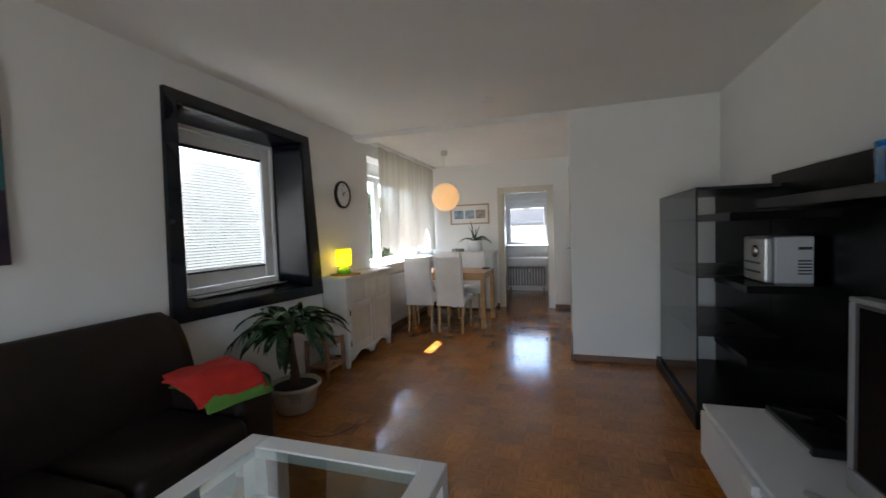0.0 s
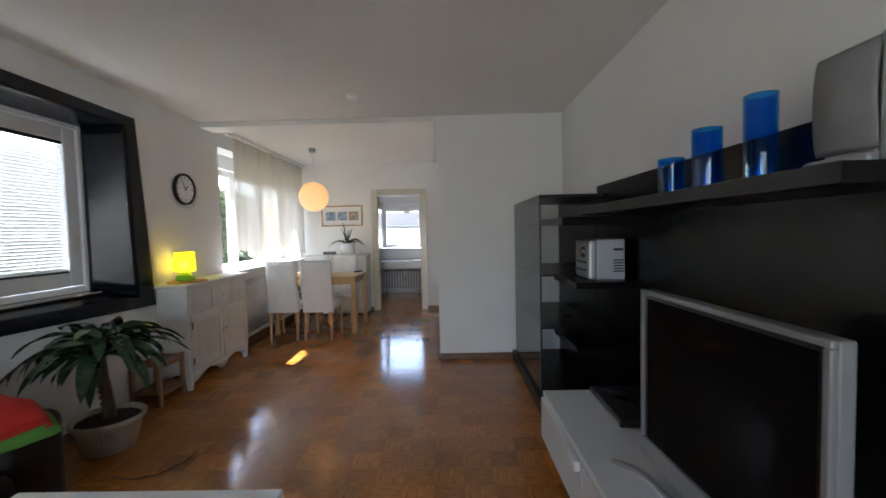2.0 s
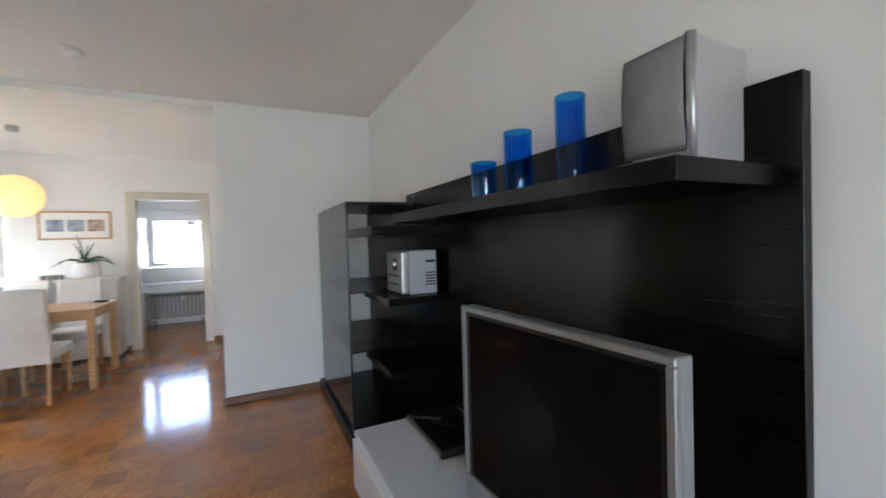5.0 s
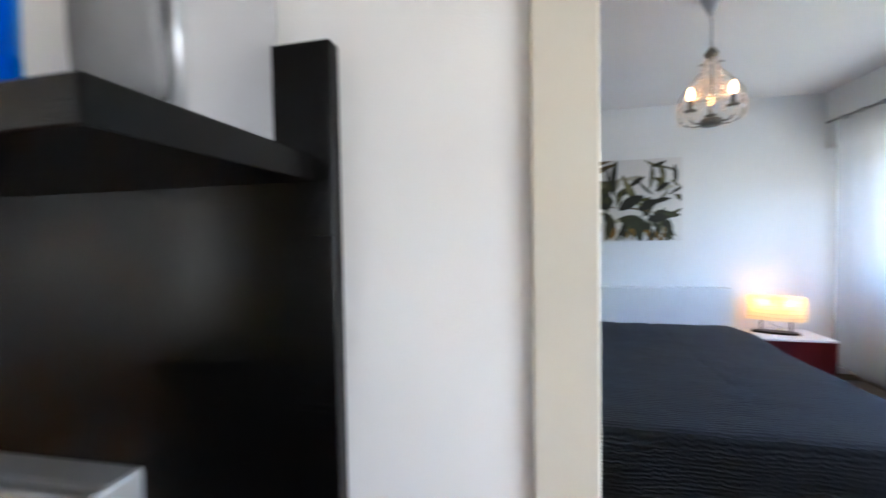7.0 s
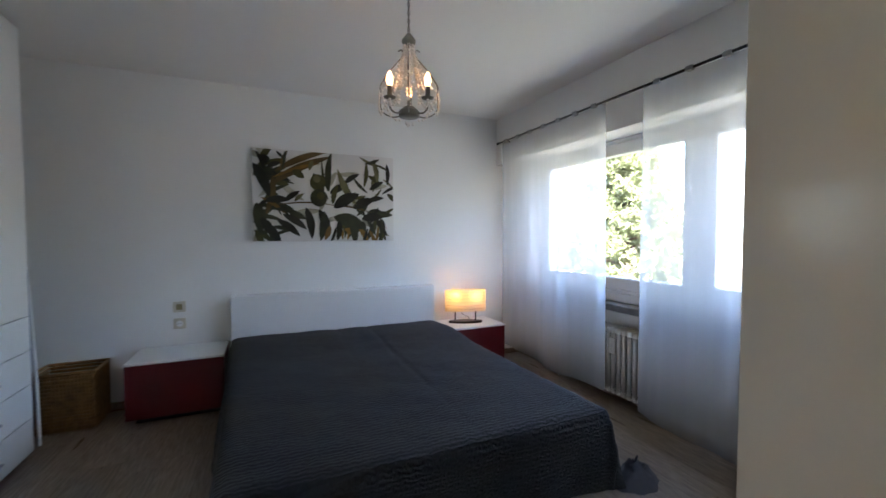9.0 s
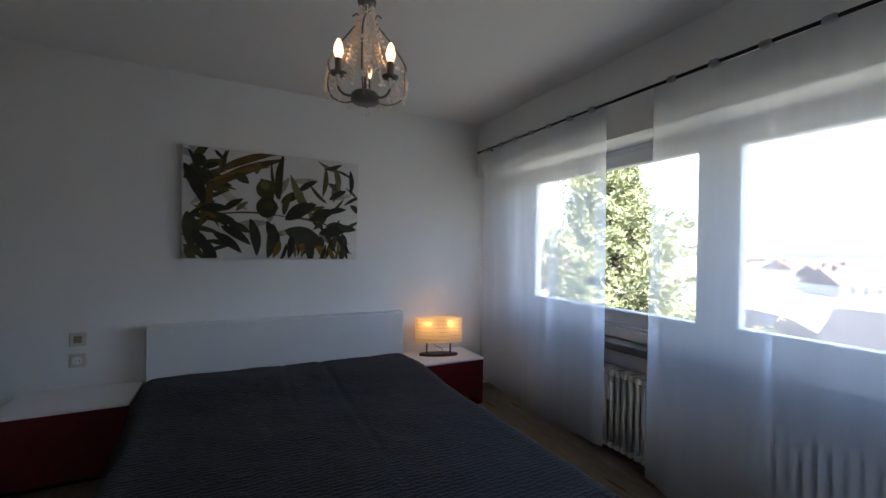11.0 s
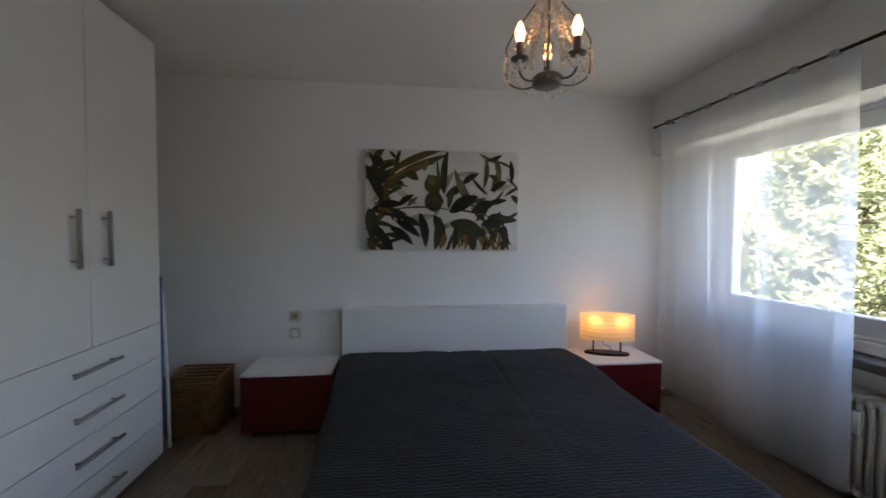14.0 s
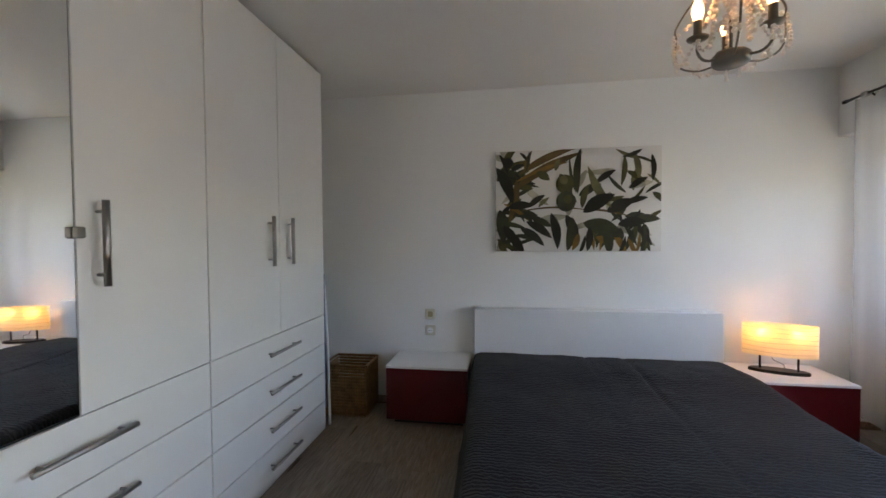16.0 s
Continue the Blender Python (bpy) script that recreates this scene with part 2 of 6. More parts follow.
BARSTEEL = mat("dull_brushed_steel", (0.34, 0.33, 0.315), 0.36, 0.9, 0.08, 8, 0.05, 160)
PEWTER = mat("aged_pewter", (0.20, 0.19, 0.165), 0.42, 0.7, 0.15, 14, 0.15, 90)
RADIATOR = mat("radiator_enamel", (0.66, 0.65, 0.62), 0.4, 0, 0.04, 6, 0.05, 60)
STONE = mat("grey_stone_sill", (0.17, 0.165, 0.16), 0.35, 0, 0.25, 18, 0.06, 80)
SKIRT = grain("brown_skirting", (0.12, 0.055, 0.022), (0.20, 0.095, 0.04), 0.35, 10, (6, 1, 8))
SOCKET = mat("ivory_plastic", (0.62, 0.58, 0.47), 0.35, 0, 0.03, 6, 0, 60)
WHITEPLAS = mat("white_plastic", (0.8, 0.8, 0.8), 0.3, 0, 0.02, 6, 0, 60)
TVSILVER = mat("grey_silver_plastic", (0.26, 0.265, 0.27), 0.34, 0.5, 0.05, 6, 0.02, 120)
GLASS = pane_glass("window_glass")
SMOKEGLASS = pane_glass("grey_tinted_glass", (0.48, 0.50, 0.52), 1.2)
TABLEGLASS = pane_glass("table_glass", (0.78, 0.83, 0.81), 2.2)
BLUEGLASS = pane_glass("cobalt_glass", (0.16, 0.62, 1.0), 1.2)
CRYSTAL = mat("cut_crystal", (1.0, 0.95, 0.88), 0.07, 0, 0.0, 5, 0, 50)
CRYSTAL.node_tree.nodes["Principled BSDF"].inputs["Transmission Weight"].default_value = 0.08
MIRROR = mat("mirror", (0.86, 0.88, 0.87), 0.03, 1.0, 0.0, 1, 0, 10)
MIRROR.node_tree.nodes["Principled BSDF"].inputs["Roughness"].default_value = 0.01
for lk in list(MIRROR.node_tree.links):
    if lk.to_socket.name == "Roughness":
        MIRROR.node_tree.links.remove(lk)
FLAME = glow("candle_bulb_glow", (1.0, 0.47, 0.15), 1.0)
HOTBULB = glow("bulb_glow", (1.0, 0.50, 0.12), 3.3)
GLOBEBULB = glow("globe_bulb_glow", (1.0, 0.52, 0.19), 3.2)
YELLOWBULB = glow("yellow_lamp_bulb_glow", (1.0, 0.72, 0.30), 11.0)
PARQUET = grain("varnished_mosaic_parquet", (0.27, 0.090, 0.014), (0.47, 0.186, 0.034), 0.15, 7, (1.5, 14, 8), rand=0.26, coat=0.3, bump=0.02)
PARQUET_FAR = grain("varnished_parquet_rest", (0.33, 0.118, 0.019), (0.43, 0.166, 0.031), 0.15, 5, (16, 16, 8), coat=0.3, bump=0.02)
by_block(PARQUET_FAR, 0.2, 0.16)


def ripple(m, scale, strength):
    """Even lacquer gloss over slightly wavy boards."""
    nt = m.node_tree
    for n in nt.nodes:
        if n.bl_idname == "ShaderNodeMapRange" and n.outputs[0].links and n.outputs[0].links[0].to_socket.name == "Roughness":
            n.inputs["To Min"].default_value, n.inputs["To Max"].default_value = 0.115, 0.155
    geo = nt.nodes.new("ShaderNodeNewGeometry")
    nz = nt.nodes.new("ShaderNodeTexNoise")
    nz.inputs["Scale"].default_value, nz.inputs["Detail"].default_value = scale, 2
    b = nt.nodes.new("ShaderNodeBump")
    b.inputs["Strength"].default_value, b.inputs["Distance"].default_value = strength, 0.003
    nt.links.new(geo.outputs["Position"], nz.inputs["Vector"])
    nt.links.new(nz.outputs["Fac"], b.inputs["Height"])
    p = nt.nodes["Principled BSDF"]
    nt.links.new(b.outputs[0], p.inputs["Normal"])
    nt.links.new(b.outputs[0], p.inputs["Coat Normal"])


ripple(PARQUET, 22.0, 0.30)
ripple(PARQUET_FAR, 22.0, 0.30)
JOINT = mat("dark_floor_joint", (0.16, 0.062, 0.02), 0.7, 0, 0.1, 6, 0.1, 60)
LAMINATE = grain("grey_oak_laminate", (0.18, 0.135, 0.10), (0.31, 0.25, 0.195), 0.3, 9, (1, 9, 9), rand=0.16, bump=0.08)


def quilt_material():
    m = mat("charcoal_quilted_cotton", (0.020, 0.0202, 0.0213), 0.85, 0, 0.14, 5, 0.0, 200, sheen=0.03)
    m.node_tree.nodes["Principled BSDF"].inputs["Specular IOR Level"].default_value = 0.3
    nt = m.node_tree
    p = nt.nodes["Principled BSDF"]
    uv = nt.nodes.new("ShaderNodeUVMap")
    mp = nt.nodes.new("ShaderNodeMapping")
    mp.inputs["Scale"].default_value = (1, 1, 1)
    wv = nt.nodes.new("ShaderNodeTexWave")
    wv.wave_type, wv.bands_direction, wv.wave_profile = "BANDS", "X", "SIN"
    wv.inputs["Scale"].default_value, wv.inputs["Distortion"].default_value = 15.0, 6.0
    wv.inputs["Detail"].default_value, wv.inputs["Detail Scale"].default_value = 3, 2.2
    nz = nt.nodes.new("ShaderNodeTexNoise")
    nz.inputs["Scale"].default_value, nz.inputs["Detail"].default_value = 55, 4
    ad = nt.nodes.new("ShaderNodeMath")
    ad.operation = "MULTIPLY_ADD"
    ad.inputs[1].default_value = 1.1
    b = nt.nodes.new("ShaderNodeBump")
    b.inputs["Strength"].default_value, b.inputs["Distance"].default_value = 0.60, 0.006
    nt.links.new(uv.outputs[0], mp.inputs[0])
    nt.links.new(mp.outputs[0], wv.inputs["Vector"])
    nt.links.new(mp.outputs[0], nz.inputs["Vector"])
    nt.links.new(nz.outputs["Fac"], ad.inputs[0])
    nt.links.new(wv.outputs["Fac"], ad.inputs[2])
    nt.links.new(ad.outputs[0], b.inputs["Height"])
    nt.links.new(b.outputs[0], p.inputs["Normal"])
    return m


QUILT = quilt_material()


# ---- mesh helpers ----
def box(bm, x0, y0, z0, x1, y1, z1, bevel=0.0, seg=1):
    vs = [bm.verts.new((x, y, z)) for z in (z0, z1) for y in (y0, y1) for x in (x0, x1)]
    fs = [bm.faces.new([vs[i] for i in f]) for f in ((0, 2, 3, 1), (4, 5, 7, 6), (0, 1, 5, 4), (2, 6, 7, 3), (0, 4, 6, 2), (1, 3, 7, 5))]
    if bevel:
        es = list({e for f in fs for e in f.edges})
        bmesh.ops.bevel(bm, geom=es, offset=bevel, segments=seg, affect="EDGES", profile=0.5)
    return bm


def B(*a, bevel=0.0, seg=1):
    return box(bmesh.new(), *a, bevel=bevel, seg=seg)


def tube(bm, pts, r, seg=10, caps=True):
    """A round bar along points; r one radius or one for each point."""
    pts = [Vector(p) for p in pts]
    rs = r if isinstance(r, (list, tuple)) else [r] * len(pts)
    rings, up = [], None
    for i, p in enumerate(pts):
        d = (pts[min(i + 1, len(pts) - 1)] - pts[max(i - 1, 0)]).normalized()
        if up is None:
            up = Vector((0, 0, 1)) if abs(d.z) < 0.9 else Vector((1, 0, 0))
        a = d.cross(up).normalized()
        up = a.cross(d).normalized()
        rings.append([bm.verts.new(p + rs[i] * (math.cos(6.28318 * k / seg) * a + math.sin(6.28318 * k / seg) * up)) for k in range(seg)])
    for a, b in zip(rings, rings[1:]):
        for k in range(seg):
            bm.faces.new((a[k], a[(k + 1) % seg], b[(k + 1) % seg], b[k]))
    if caps:
        bm.faces.new(rings[0][::-1])
        bm.faces.new(rings[-1])
    return bm


def T(pts, r, seg=10):
    return tube(bmesh.new(), pts, r, seg)


def lathe(bm, prof, c=(0, 0, 0), seg=32, sx=1.0, sy=1.0):
    rings = [[bm.verts.new((c[0] + sx * r * math.cos(6.28318 * k / seg), c[1] + sy * r * math.sin(6.28318 * k / seg), c[2] + z)) for k in range(seg)] for r, z in prof]
    for a, b in zip(rings, rings[1:]):
        for k in range(seg):
            bm.faces.new((a[k], a[(k + 1) % seg], b[(k + 1) % seg], b[k]))
    if prof[0][0] > 1e-4:
        bm.faces.new(rings[0][::-1])
    if prof[-1][0] > 1e-4:
        bm.faces.new(rings[-1])
    bmesh.ops.remove_doubles(bm, verts=bm.verts, dist=1e-5)
    return bm


def L(prof, c=(0, 0, 0), seg=32, sx=1.0, sy=1.0):
    return lathe(bmesh.new(), prof, c, seg, sx, sy)


def sheet(f, nu, nv, uv=None):
    """A grid of points f(u, v), u and v from 0 to 1."""
    bm = bmesh.new()
    g = [[bm.verts.new(f(i / nu, j / nv)) for j in range(nv + 1)] for i in range(nu + 1)]
    lay = bm.loops.layers.uv.new("UVMap") if uv else None
    for i in range(nu):
        for j in range(nv):
            fc = bm.faces.new((g[i][j], g[i + 1][j], g[i + 1][j + 1], g[i][j + 1]))
            fc.smooth = True
            if uv:
                for lp, (a, b) in zip(fc.loops, ((i, j), (i + 1, j), (i + 1, j + 1), (i, j + 1))):
                    lp[lay].uv = uv(a / nu, b / nv)
    return bm


def solid(bm, t):
    """Thickens an open sheet by t."""
    bmesh.ops.recalc_face_normals(bm, faces=bm.faces)
    bmesh.ops.solidify(bm, geom=list(bm.faces), thickness=t)
    return bm


def link(name, bm, material, smooth=False):
    me = bpy.data.meshes.new(name)
    bm.normal_update()
    bm.to_mesh(me)
    bm.free()
    me.materials.append(material)
    if smooth:
        for p in me.polygons:
            p.use_smooth = True
    return new(name, me)


def part(name, bm, material, parent, label="", smooth=False):
    ob = link(name, bm, material, smooth)
    ob.parent = parent
    if label:
        tagged(ob, label)
    return ob


def thing(name, where, label, category, group="", rz=0):
    ob = new(name)
    ob.empty_display_size = 0.1
    ob.matrix_world = pose(*where, 0, 0, rz)
    return tagged(ob, label, category, group)


def single(name, bm, material, label, category, group="", where=(0, 0, 0), rz=0, smooth=False):
    ob = link(name, bm, material, smooth)
    ob.matrix_world = pose(*where, 0, 0, rz)
    return tagged(ob, label, category, group)


def structure(name, bm, material, label="", category=""):
    return tagged(link(name, bm, material), label, category, "", "structure")


def wall(name, axis, c0, c1, u0, u1, z0, z1, holes=(), material=None, label="white painted plaster wall"):
    """A wall along x (axis 'x': c is y) or along y, with rectangular openings (u0, u1, z0, z1)."""
    bm = bmesh.new()
    us = sorted({u0, u1, *[h[0] for h in holes], *[h[1] for h in holes]})
    zs = sorted({z0, z1, *[h[2] for h in holes], *[h[3] for h in holes]})
    for a, b in zip(us, us[1:]):
        for c, d in zip(zs, zs[1:]):
            if any(h[0] <= a and b <= h[1] and h[2] <= c and d <= h[3] for h in holes):
                continue
            if axis == "x":
                box(bm, a, c0, c, b, c1, d)
            else:
                box(bm, c0, a, c, c1, b, d)
    bmesh.ops.remove_doubles(bm, verts=bm.verts, dist=1e-5)
    return structure(name, bm, material or WALL, label, "wall")


def island(m, amount):
    nt = m.node_tree
    hsv = next(n for n in nt.nodes if n.bl_idname == "ShaderNodeHueSaturation")
    old = hsv.inputs["Value"].links[0].from_socket
    g = nt.nodes.new("ShaderNodeNewGeometry")
    r = nt.nodes.new("ShaderNodeMapRange")
    r.inputs["To Min"].default_value, r.inputs["To Max"].default_value = 1 - amount, 1 + amount
    mul = nt.nodes.new("ShaderNodeMath")
    mul.operation = "MULTIPLY"
    nt.links.new(g.outputs["Random Per Island"], r.inputs["Value"])
    nt.links.new(r.outputs[0], mul.inputs[0])
    nt.links.new(old, mul.inputs[1])
    nt.links.new(mul.outputs[0], hsv.inputs["Value"])


island(PARQUET, 0.07)
island(PARQUET_FAR, 0.16)

# ---- the rooms ----
H = 2.5                                # ceiling height
XL, XR = -1.94, 1.75                   # living room, left and right wall faces
XB, XE = 1.88, 5.21                    # bedroom, west and east wall faces
YP, YN, YK = 4.29, 6.97, 8.85          # pillar wall, dining wall, kitchen window wall
YS = -2.15                             # wall behind the walk
DOOR0, DOOR1, DOORH = -0.426, 0.568, 2.03

living_floor = structure("floor", B(-2.4, YS - 0.34, -0.12, XB, YK + 0.2, -0.003), JOINT, "glossy varnished mosaic parquet floor", "floor")
bedroom_floor = structure("floor_bedroom", B(XB + 0.002, -2.5, -0.12, XE + 0.1, 2.4, -0.003), JOINT, "grey oak laminate floor", "floor")
structure("ceiling", B(-2.4, YS - 0.34, H, XR + 0.06, YK + 0.2, H + 0.12), CEIL, "white painted ceiling", "ceiling")
structure("ceiling_bedroom", B(XR + 0.062, -2.5, H, XE + 0.1, 2.4, H + 0.12), CEIL, "white painted bedroom ceiling", "ceiling")
structure("beam", B(XL + 0.001, YP, H - 0.055, 0.47, YP + 0.24, H - 0.001, bevel=0.004), CEIL, "white painted ceiling beam", "beam")

wall("wall_west", "y", -2.30, XL, YS, YK, 0, H, [(2.03, 3.34, 0.87, 2.25), (4.60, 6.90, 0.90, 2.32)])
wall("wall_south", "x", YS - 0.13, YS, -2.30, XR, 0, H, [(-0.85, 1.25, 0.12, 2.1)])
wall("wall_pillar", "x", YP, YP + 0.12, 0.47, XR, 0, H)
wall("wall_dining", "y", 0.47, 0.59, YP + 0.12, YK, 0, H, [(5.25, 6.12, 0, 2.0)])
wall("wall_north", "x", YN, YN + 0.12, XL, 0.47, 0, H, [(-0.645, 0.135, 0, 1.985)])
wall("wall_kitchen", "x", YK, YK + 0.2, -2.35, 0.6, 0, H, [(-1.02, 0.02, 0.99, 1.98)])
wall("wall_between", "y", XR, XB, -2.5, YP + 0.12, 0, H, [(DOOR0, DOOR1, 0, DOORH)])
wall("wall_hall", "y", 1.2, 1.3, YP + 0.12, YK, 0, H)
wall("wall_east", "y", XE, XE + 0.12, -2.5, 2.4, 0, H)
wall("wall_bedroom_north", "x", 2.27, 2.4, XB, XE, 0, H)
wall("wall_window", "x", -2.27, -2.15, XB, XE, 0, H, [(1.99, 4.76, 0.84, 2.02)])
structure("window_lintel", B(XB, -2.149, 2.02, XE, -1.854, H - 0.001, bevel=0.003), WALL, "white plastered window lintel with shutter box", "lintel")


def skirting(name, x0, y0, x1, y1):
    return structure(name, B(x0, y0, 0.001, x1, y1, 0.065, bevel=0.004), SKIRT, "brown wooden skirting board", "baseboard")


skirting("baseboard", 0.472, YP - 0.016, XR - 0.002, YP - 0.001)
skirting("baseboard", 0.454, YP - 0.016, 0.469, 5.17)
skirting("baseboard", 0.454, 6.20, 0.469, YN - 0.002)
skirting("baseboard", XL + 0.002, YN - 0.016, -0.72, YN - 0.001)
skirting("baseboard", 0.21, YN - 0.016, 0.45, YN - 0.001)
skirting("baseboard", XL + 0.001, YS + 0.002, XL + 0.016, YN - 0.02)
skirting("baseboard", XR - 0.016, 0.63, XR - 0.001, YP - 0.02)
for bx in ((XE - 0.014, -2.14, XE - 0.001, 2.26), (XB + 0.001, 0.63, XB + 0.014, 2.26), (XB + 0.02, -2.149, XE - 0.02, -2.136)):
    structure("baseboard", B(bx[0], bx[1], 0.001, bx[2], bx[3], 0.055, bevel=0.003), LAMINATE, "grey oak skirting board", "baseboard")


# ---- door frames ----
def door_lining(name, axis, c0, c1, u0, u1, h, both=True, wide=0.075):
    """Cream painted lining and casings round an opening u0..u1."""
    t = tagged(new(name), "cream gloss-painted door frame without its leaf", "door frame", "", "structure")

    def bx(n, ua, ub, ca, cb, za, zb, bev=0.004):
        a = (ua, ca, za, ub, cb, zb) if axis == "x" else (ca, ua, za, cb, ub, zb)
        return part(n, B(*a, bevel=bev), CREAM, t)
    bx("jamb", u0, u0 + 0.03, c0 - 0.0008, c1 + 0.0008, 0.001, h - 0.03)
    bx("jamb", u1 - 0.03, u1, c0 - 0.0008, c1 + 0.0008, 0.001, h - 0.03)
    bx("head", u0, u1, c0 - 0.0008, c1 + 0.0008, h - 0.03, h)
    for side, on in ((-1, True), (1, both)):
        if on:
            ca, cb = (c0 - 0.016, c0 - 0.001) if side < 0 else (c1 + 0.001, c1 + 0.016)
            bx("casing", u0 - wide, u0 + 0.0285, ca, cb, 0.001, h + wide)
            bx("casing", u1 - 0.0285, u1 + wide, ca, cb, 0.001, h + wide)
            bx("casing", u0 + 0.029, u1 - 0.029, ca, cb, h - 0.0285, h + wide)
    return t


bed_door = door_lining("door_frame_1", "y", XR, XB, DOOR0, DOOR1, DOORH)
part("jamb_return", B(1.600, DOOR0 - 0.34, 0.001, XR - 0.0175, DOOR0 + 0.03, DOORH, bevel=0.004), CREAM, bed_door)
structure("wall_return", B(1.69, YS + 0.001, 0, XR - 0.001, DOOR0 - 0.345, H - 0.001), WALL, "white plaster wall beside the bedroom door", "wall")
part("jamb_return", B(XB + 0.0175, DOOR0 - 0.20, 0.001, 1.996, DOOR0 + 0.030, DOORH + 0.07, bevel=0.005), CREAM, bed_door)
part("reveal_panel", B(1.752, DOOR0 + 0.0302, 0.002, 1.998, DOOR0 + 0.034, DOORH - 0.031, bevel=0.0015), CREAM, bed_door)
part("strike_plate", B(1.690, DOOR0 + 0.0302, 1.1825, 1.722, DOOR0 + 0.0312, 1.1862, bevel=0.0004), PEWTER, bed_door, "worn steel strike plate")
door_lining("door_frame_2", "x", YN, YN + 0.12, -0.645, 0.135, 1.985)
door_lining("door_frame_3", "y", 0.47, 0.59, 5.25, 6.12, 2.0, False)
d = tagged(new("door_1"), "closed cream painted panel door in the dining wall", "door", "", "structure")
part("leaf", B(0.475, 5.284, 0.01, 0.515, 6.086, 1.966, bevel=0.003), CREAM, d)
hd = part("door_handle", T([(0.475, 6.02, 1.05), (0.43, 6.02, 1.05), (0.425, 6.0, 1.05), (0.425, 5.90, 1.05)], 0.009), CHROME, d, "steel lever handle", True)
part("rosette", B(0.468, 5.995, 0.95, 0.4745, 6.045, 1.12, bevel=0.002), CHROME, hd)


# ---- windows ----
def sash(parent, axis, c, depth, u0, u1, z0, z1, w=0.06, name="sash"):
    """One window sash: four bars and a pane; axis 'x' lies along x at y = c."""
    bm = bmesh.new()
    for ua, ub, za, zb in ((u0, u0 + w, z0, z1), (u1 - w, u1, z0, z1), (u0 + w, u1 - w, z0, z0 + w), (u0 + w, u1 - w, z1 - w, z1)):
        if axis == "x":
            box(bm, ua, c, za, ub, c + depth, zb, 0.006)
        else:
            box(bm, c, ua, za, c + depth, ub, zb, 0.006)
    s = part(name, bm, UPVC, parent)
    m = c + depth / 2
    if axis == "x":
        p = part("pane", B(u0 + w - 0.005, m - 0.003, z0 + w - 0.005, u1 - w + 0.005, m + 0.003, z1 - w + 0.005), GLASS, s)
    else:
        p = part("pane", B(m - 0.003, u0 + w - 0.005, z0 + w - 0.005, m + 0.003, u1 - w + 0.005, z1 - w + 0.005), GLASS, s)
    p.visible_shadow = False
    return s


# living room window with its black box lining
w1 = tagged(new("window_1"), "white plastic window in a black splayed box lining with blinds", "window", "", "structure")
bm = bmesh.new()
for a in ((2.12, 0.935, 2.165, 2.19), (3.15, 0.935, 3.20, 2.19), (2.166, 0.935, 3.149, 0.985), (2.166, 2.14, 3.149, 2.19)):
    box(bm, -2.225, a[0], a[1], -2.15, a[2], a[3], 0.005)
part("window_frame", bm, UPVC, w1)
sash(w1, "y", -2.215, 0.055, 2.17, 3.145, 0.99, 2.135, 0.10)


def ring_panel(a, b):
    """A lining board spanned between edge a (two points) and edge b, 12 mm thick."""
    a0, a1, b0, b1 = (Vector(q) for q in (*a, *b))
    return solid(sheet(lambda u, v: a0.lerp(a1, u).lerp(b0.lerp(b1, u), v), 14, 10), 0.012)


f_in = [(2.175, 0.945), (3.188, 0.945), (3.188, 2.18), (2.175, 2.18)]
f_mid = [(2.05, 0.89), (3.36, 0.86), (3.30, 2.215), (2.06, 2.23)]
f_out = [(1.945, 0.815), (3.525, 0.765), (3.40, 2.285), (1.975, 2.305)]
for i in range(4):
    j = (i + 1) % 4
    part("splay_board", ring_panel([(-2.16, *f_in[i]), (-2.16, *f_in[j])], [(XL + 0.03, *f_mid[i]), (XL + 0.03, *f_mid[j])]), BLACKWIN, w1, "glossy black lining board", True)
    bm = bmesh.new()
    q = [f_mid[i], f_mid[j], f_out[j], f_out[i]]
    lo = [bm.verts.new((XL + 0.002, *p)) for p in q]
    hi = [bm.verts.new((XL + 0.034, *p)) for p in q]
    bm.faces.new(hi)
    bm.faces.new(lo[::-1])
    for k in range(4):
        bm.faces.new((lo[k], lo[(k + 1) % 4], hi[(k + 1) % 4], hi[k]))
    bmesh.ops.recalc_face_normals(bm, faces=bm.faces)
    part("casing", bm, BLACKWIN, w1, "glossy black window casing")
part("sill", B(-2.149, 2.23, 0.926, -2.05, 3.17, 0.938, bevel=0.002), CHROME, w1, "narrow metal sill strip")
bl = tagged(thing("venetian_blind", (0, 0, 0), "white closed slat blind hanging inside the window pane", "blind"))
SLAT = sheer("white_blind_slat", (0.72, 0.73, 0.72), 0.012, 0.13, 0.01)
part("head_rail", B(-2.185, 2.275, 2.012, -2.161, 3.04, 2.034, bevel=0.002), METALDARK, bl)
slat_mesh = None
for k in range(40):
    z = 1.112 + k * 0.0226
    if slat_mesh is None:
        bm = bmesh.new()
        pts = [(-0.0075, -0.0095), (-0.003, -0.0015), (0.002, 0.0045), (0.006, 0.0085)]
        vs = [[bm.verts.new((x, y, zz)) for x, zz in pts] for y in (2.275, 3.042)]
        for i in range(3):
            bm.faces.new((vs[0][i], vs[0][i + 1], vs[1][i + 1], vs[1][i]))
        solid(bm, 0.0006)
        s = part("slat", bm, SLAT, bl)
        slat_mesh = s.data
    else:
        s = new("slat", slat_mesh)
        s.parent = bl
    s.location = (-2.174, 0, z)
part("bottom_rail", B(-2.186, 2.275, 1.091, -2.162, 3.042, 1.104, bevel=0.001), METALDARK, bl)
part("cord", T([(-2.16, 3.0, 2.01), (-2.16, 3.0, 1.30)], 0.002, 6), WHITEPLAS, bl)

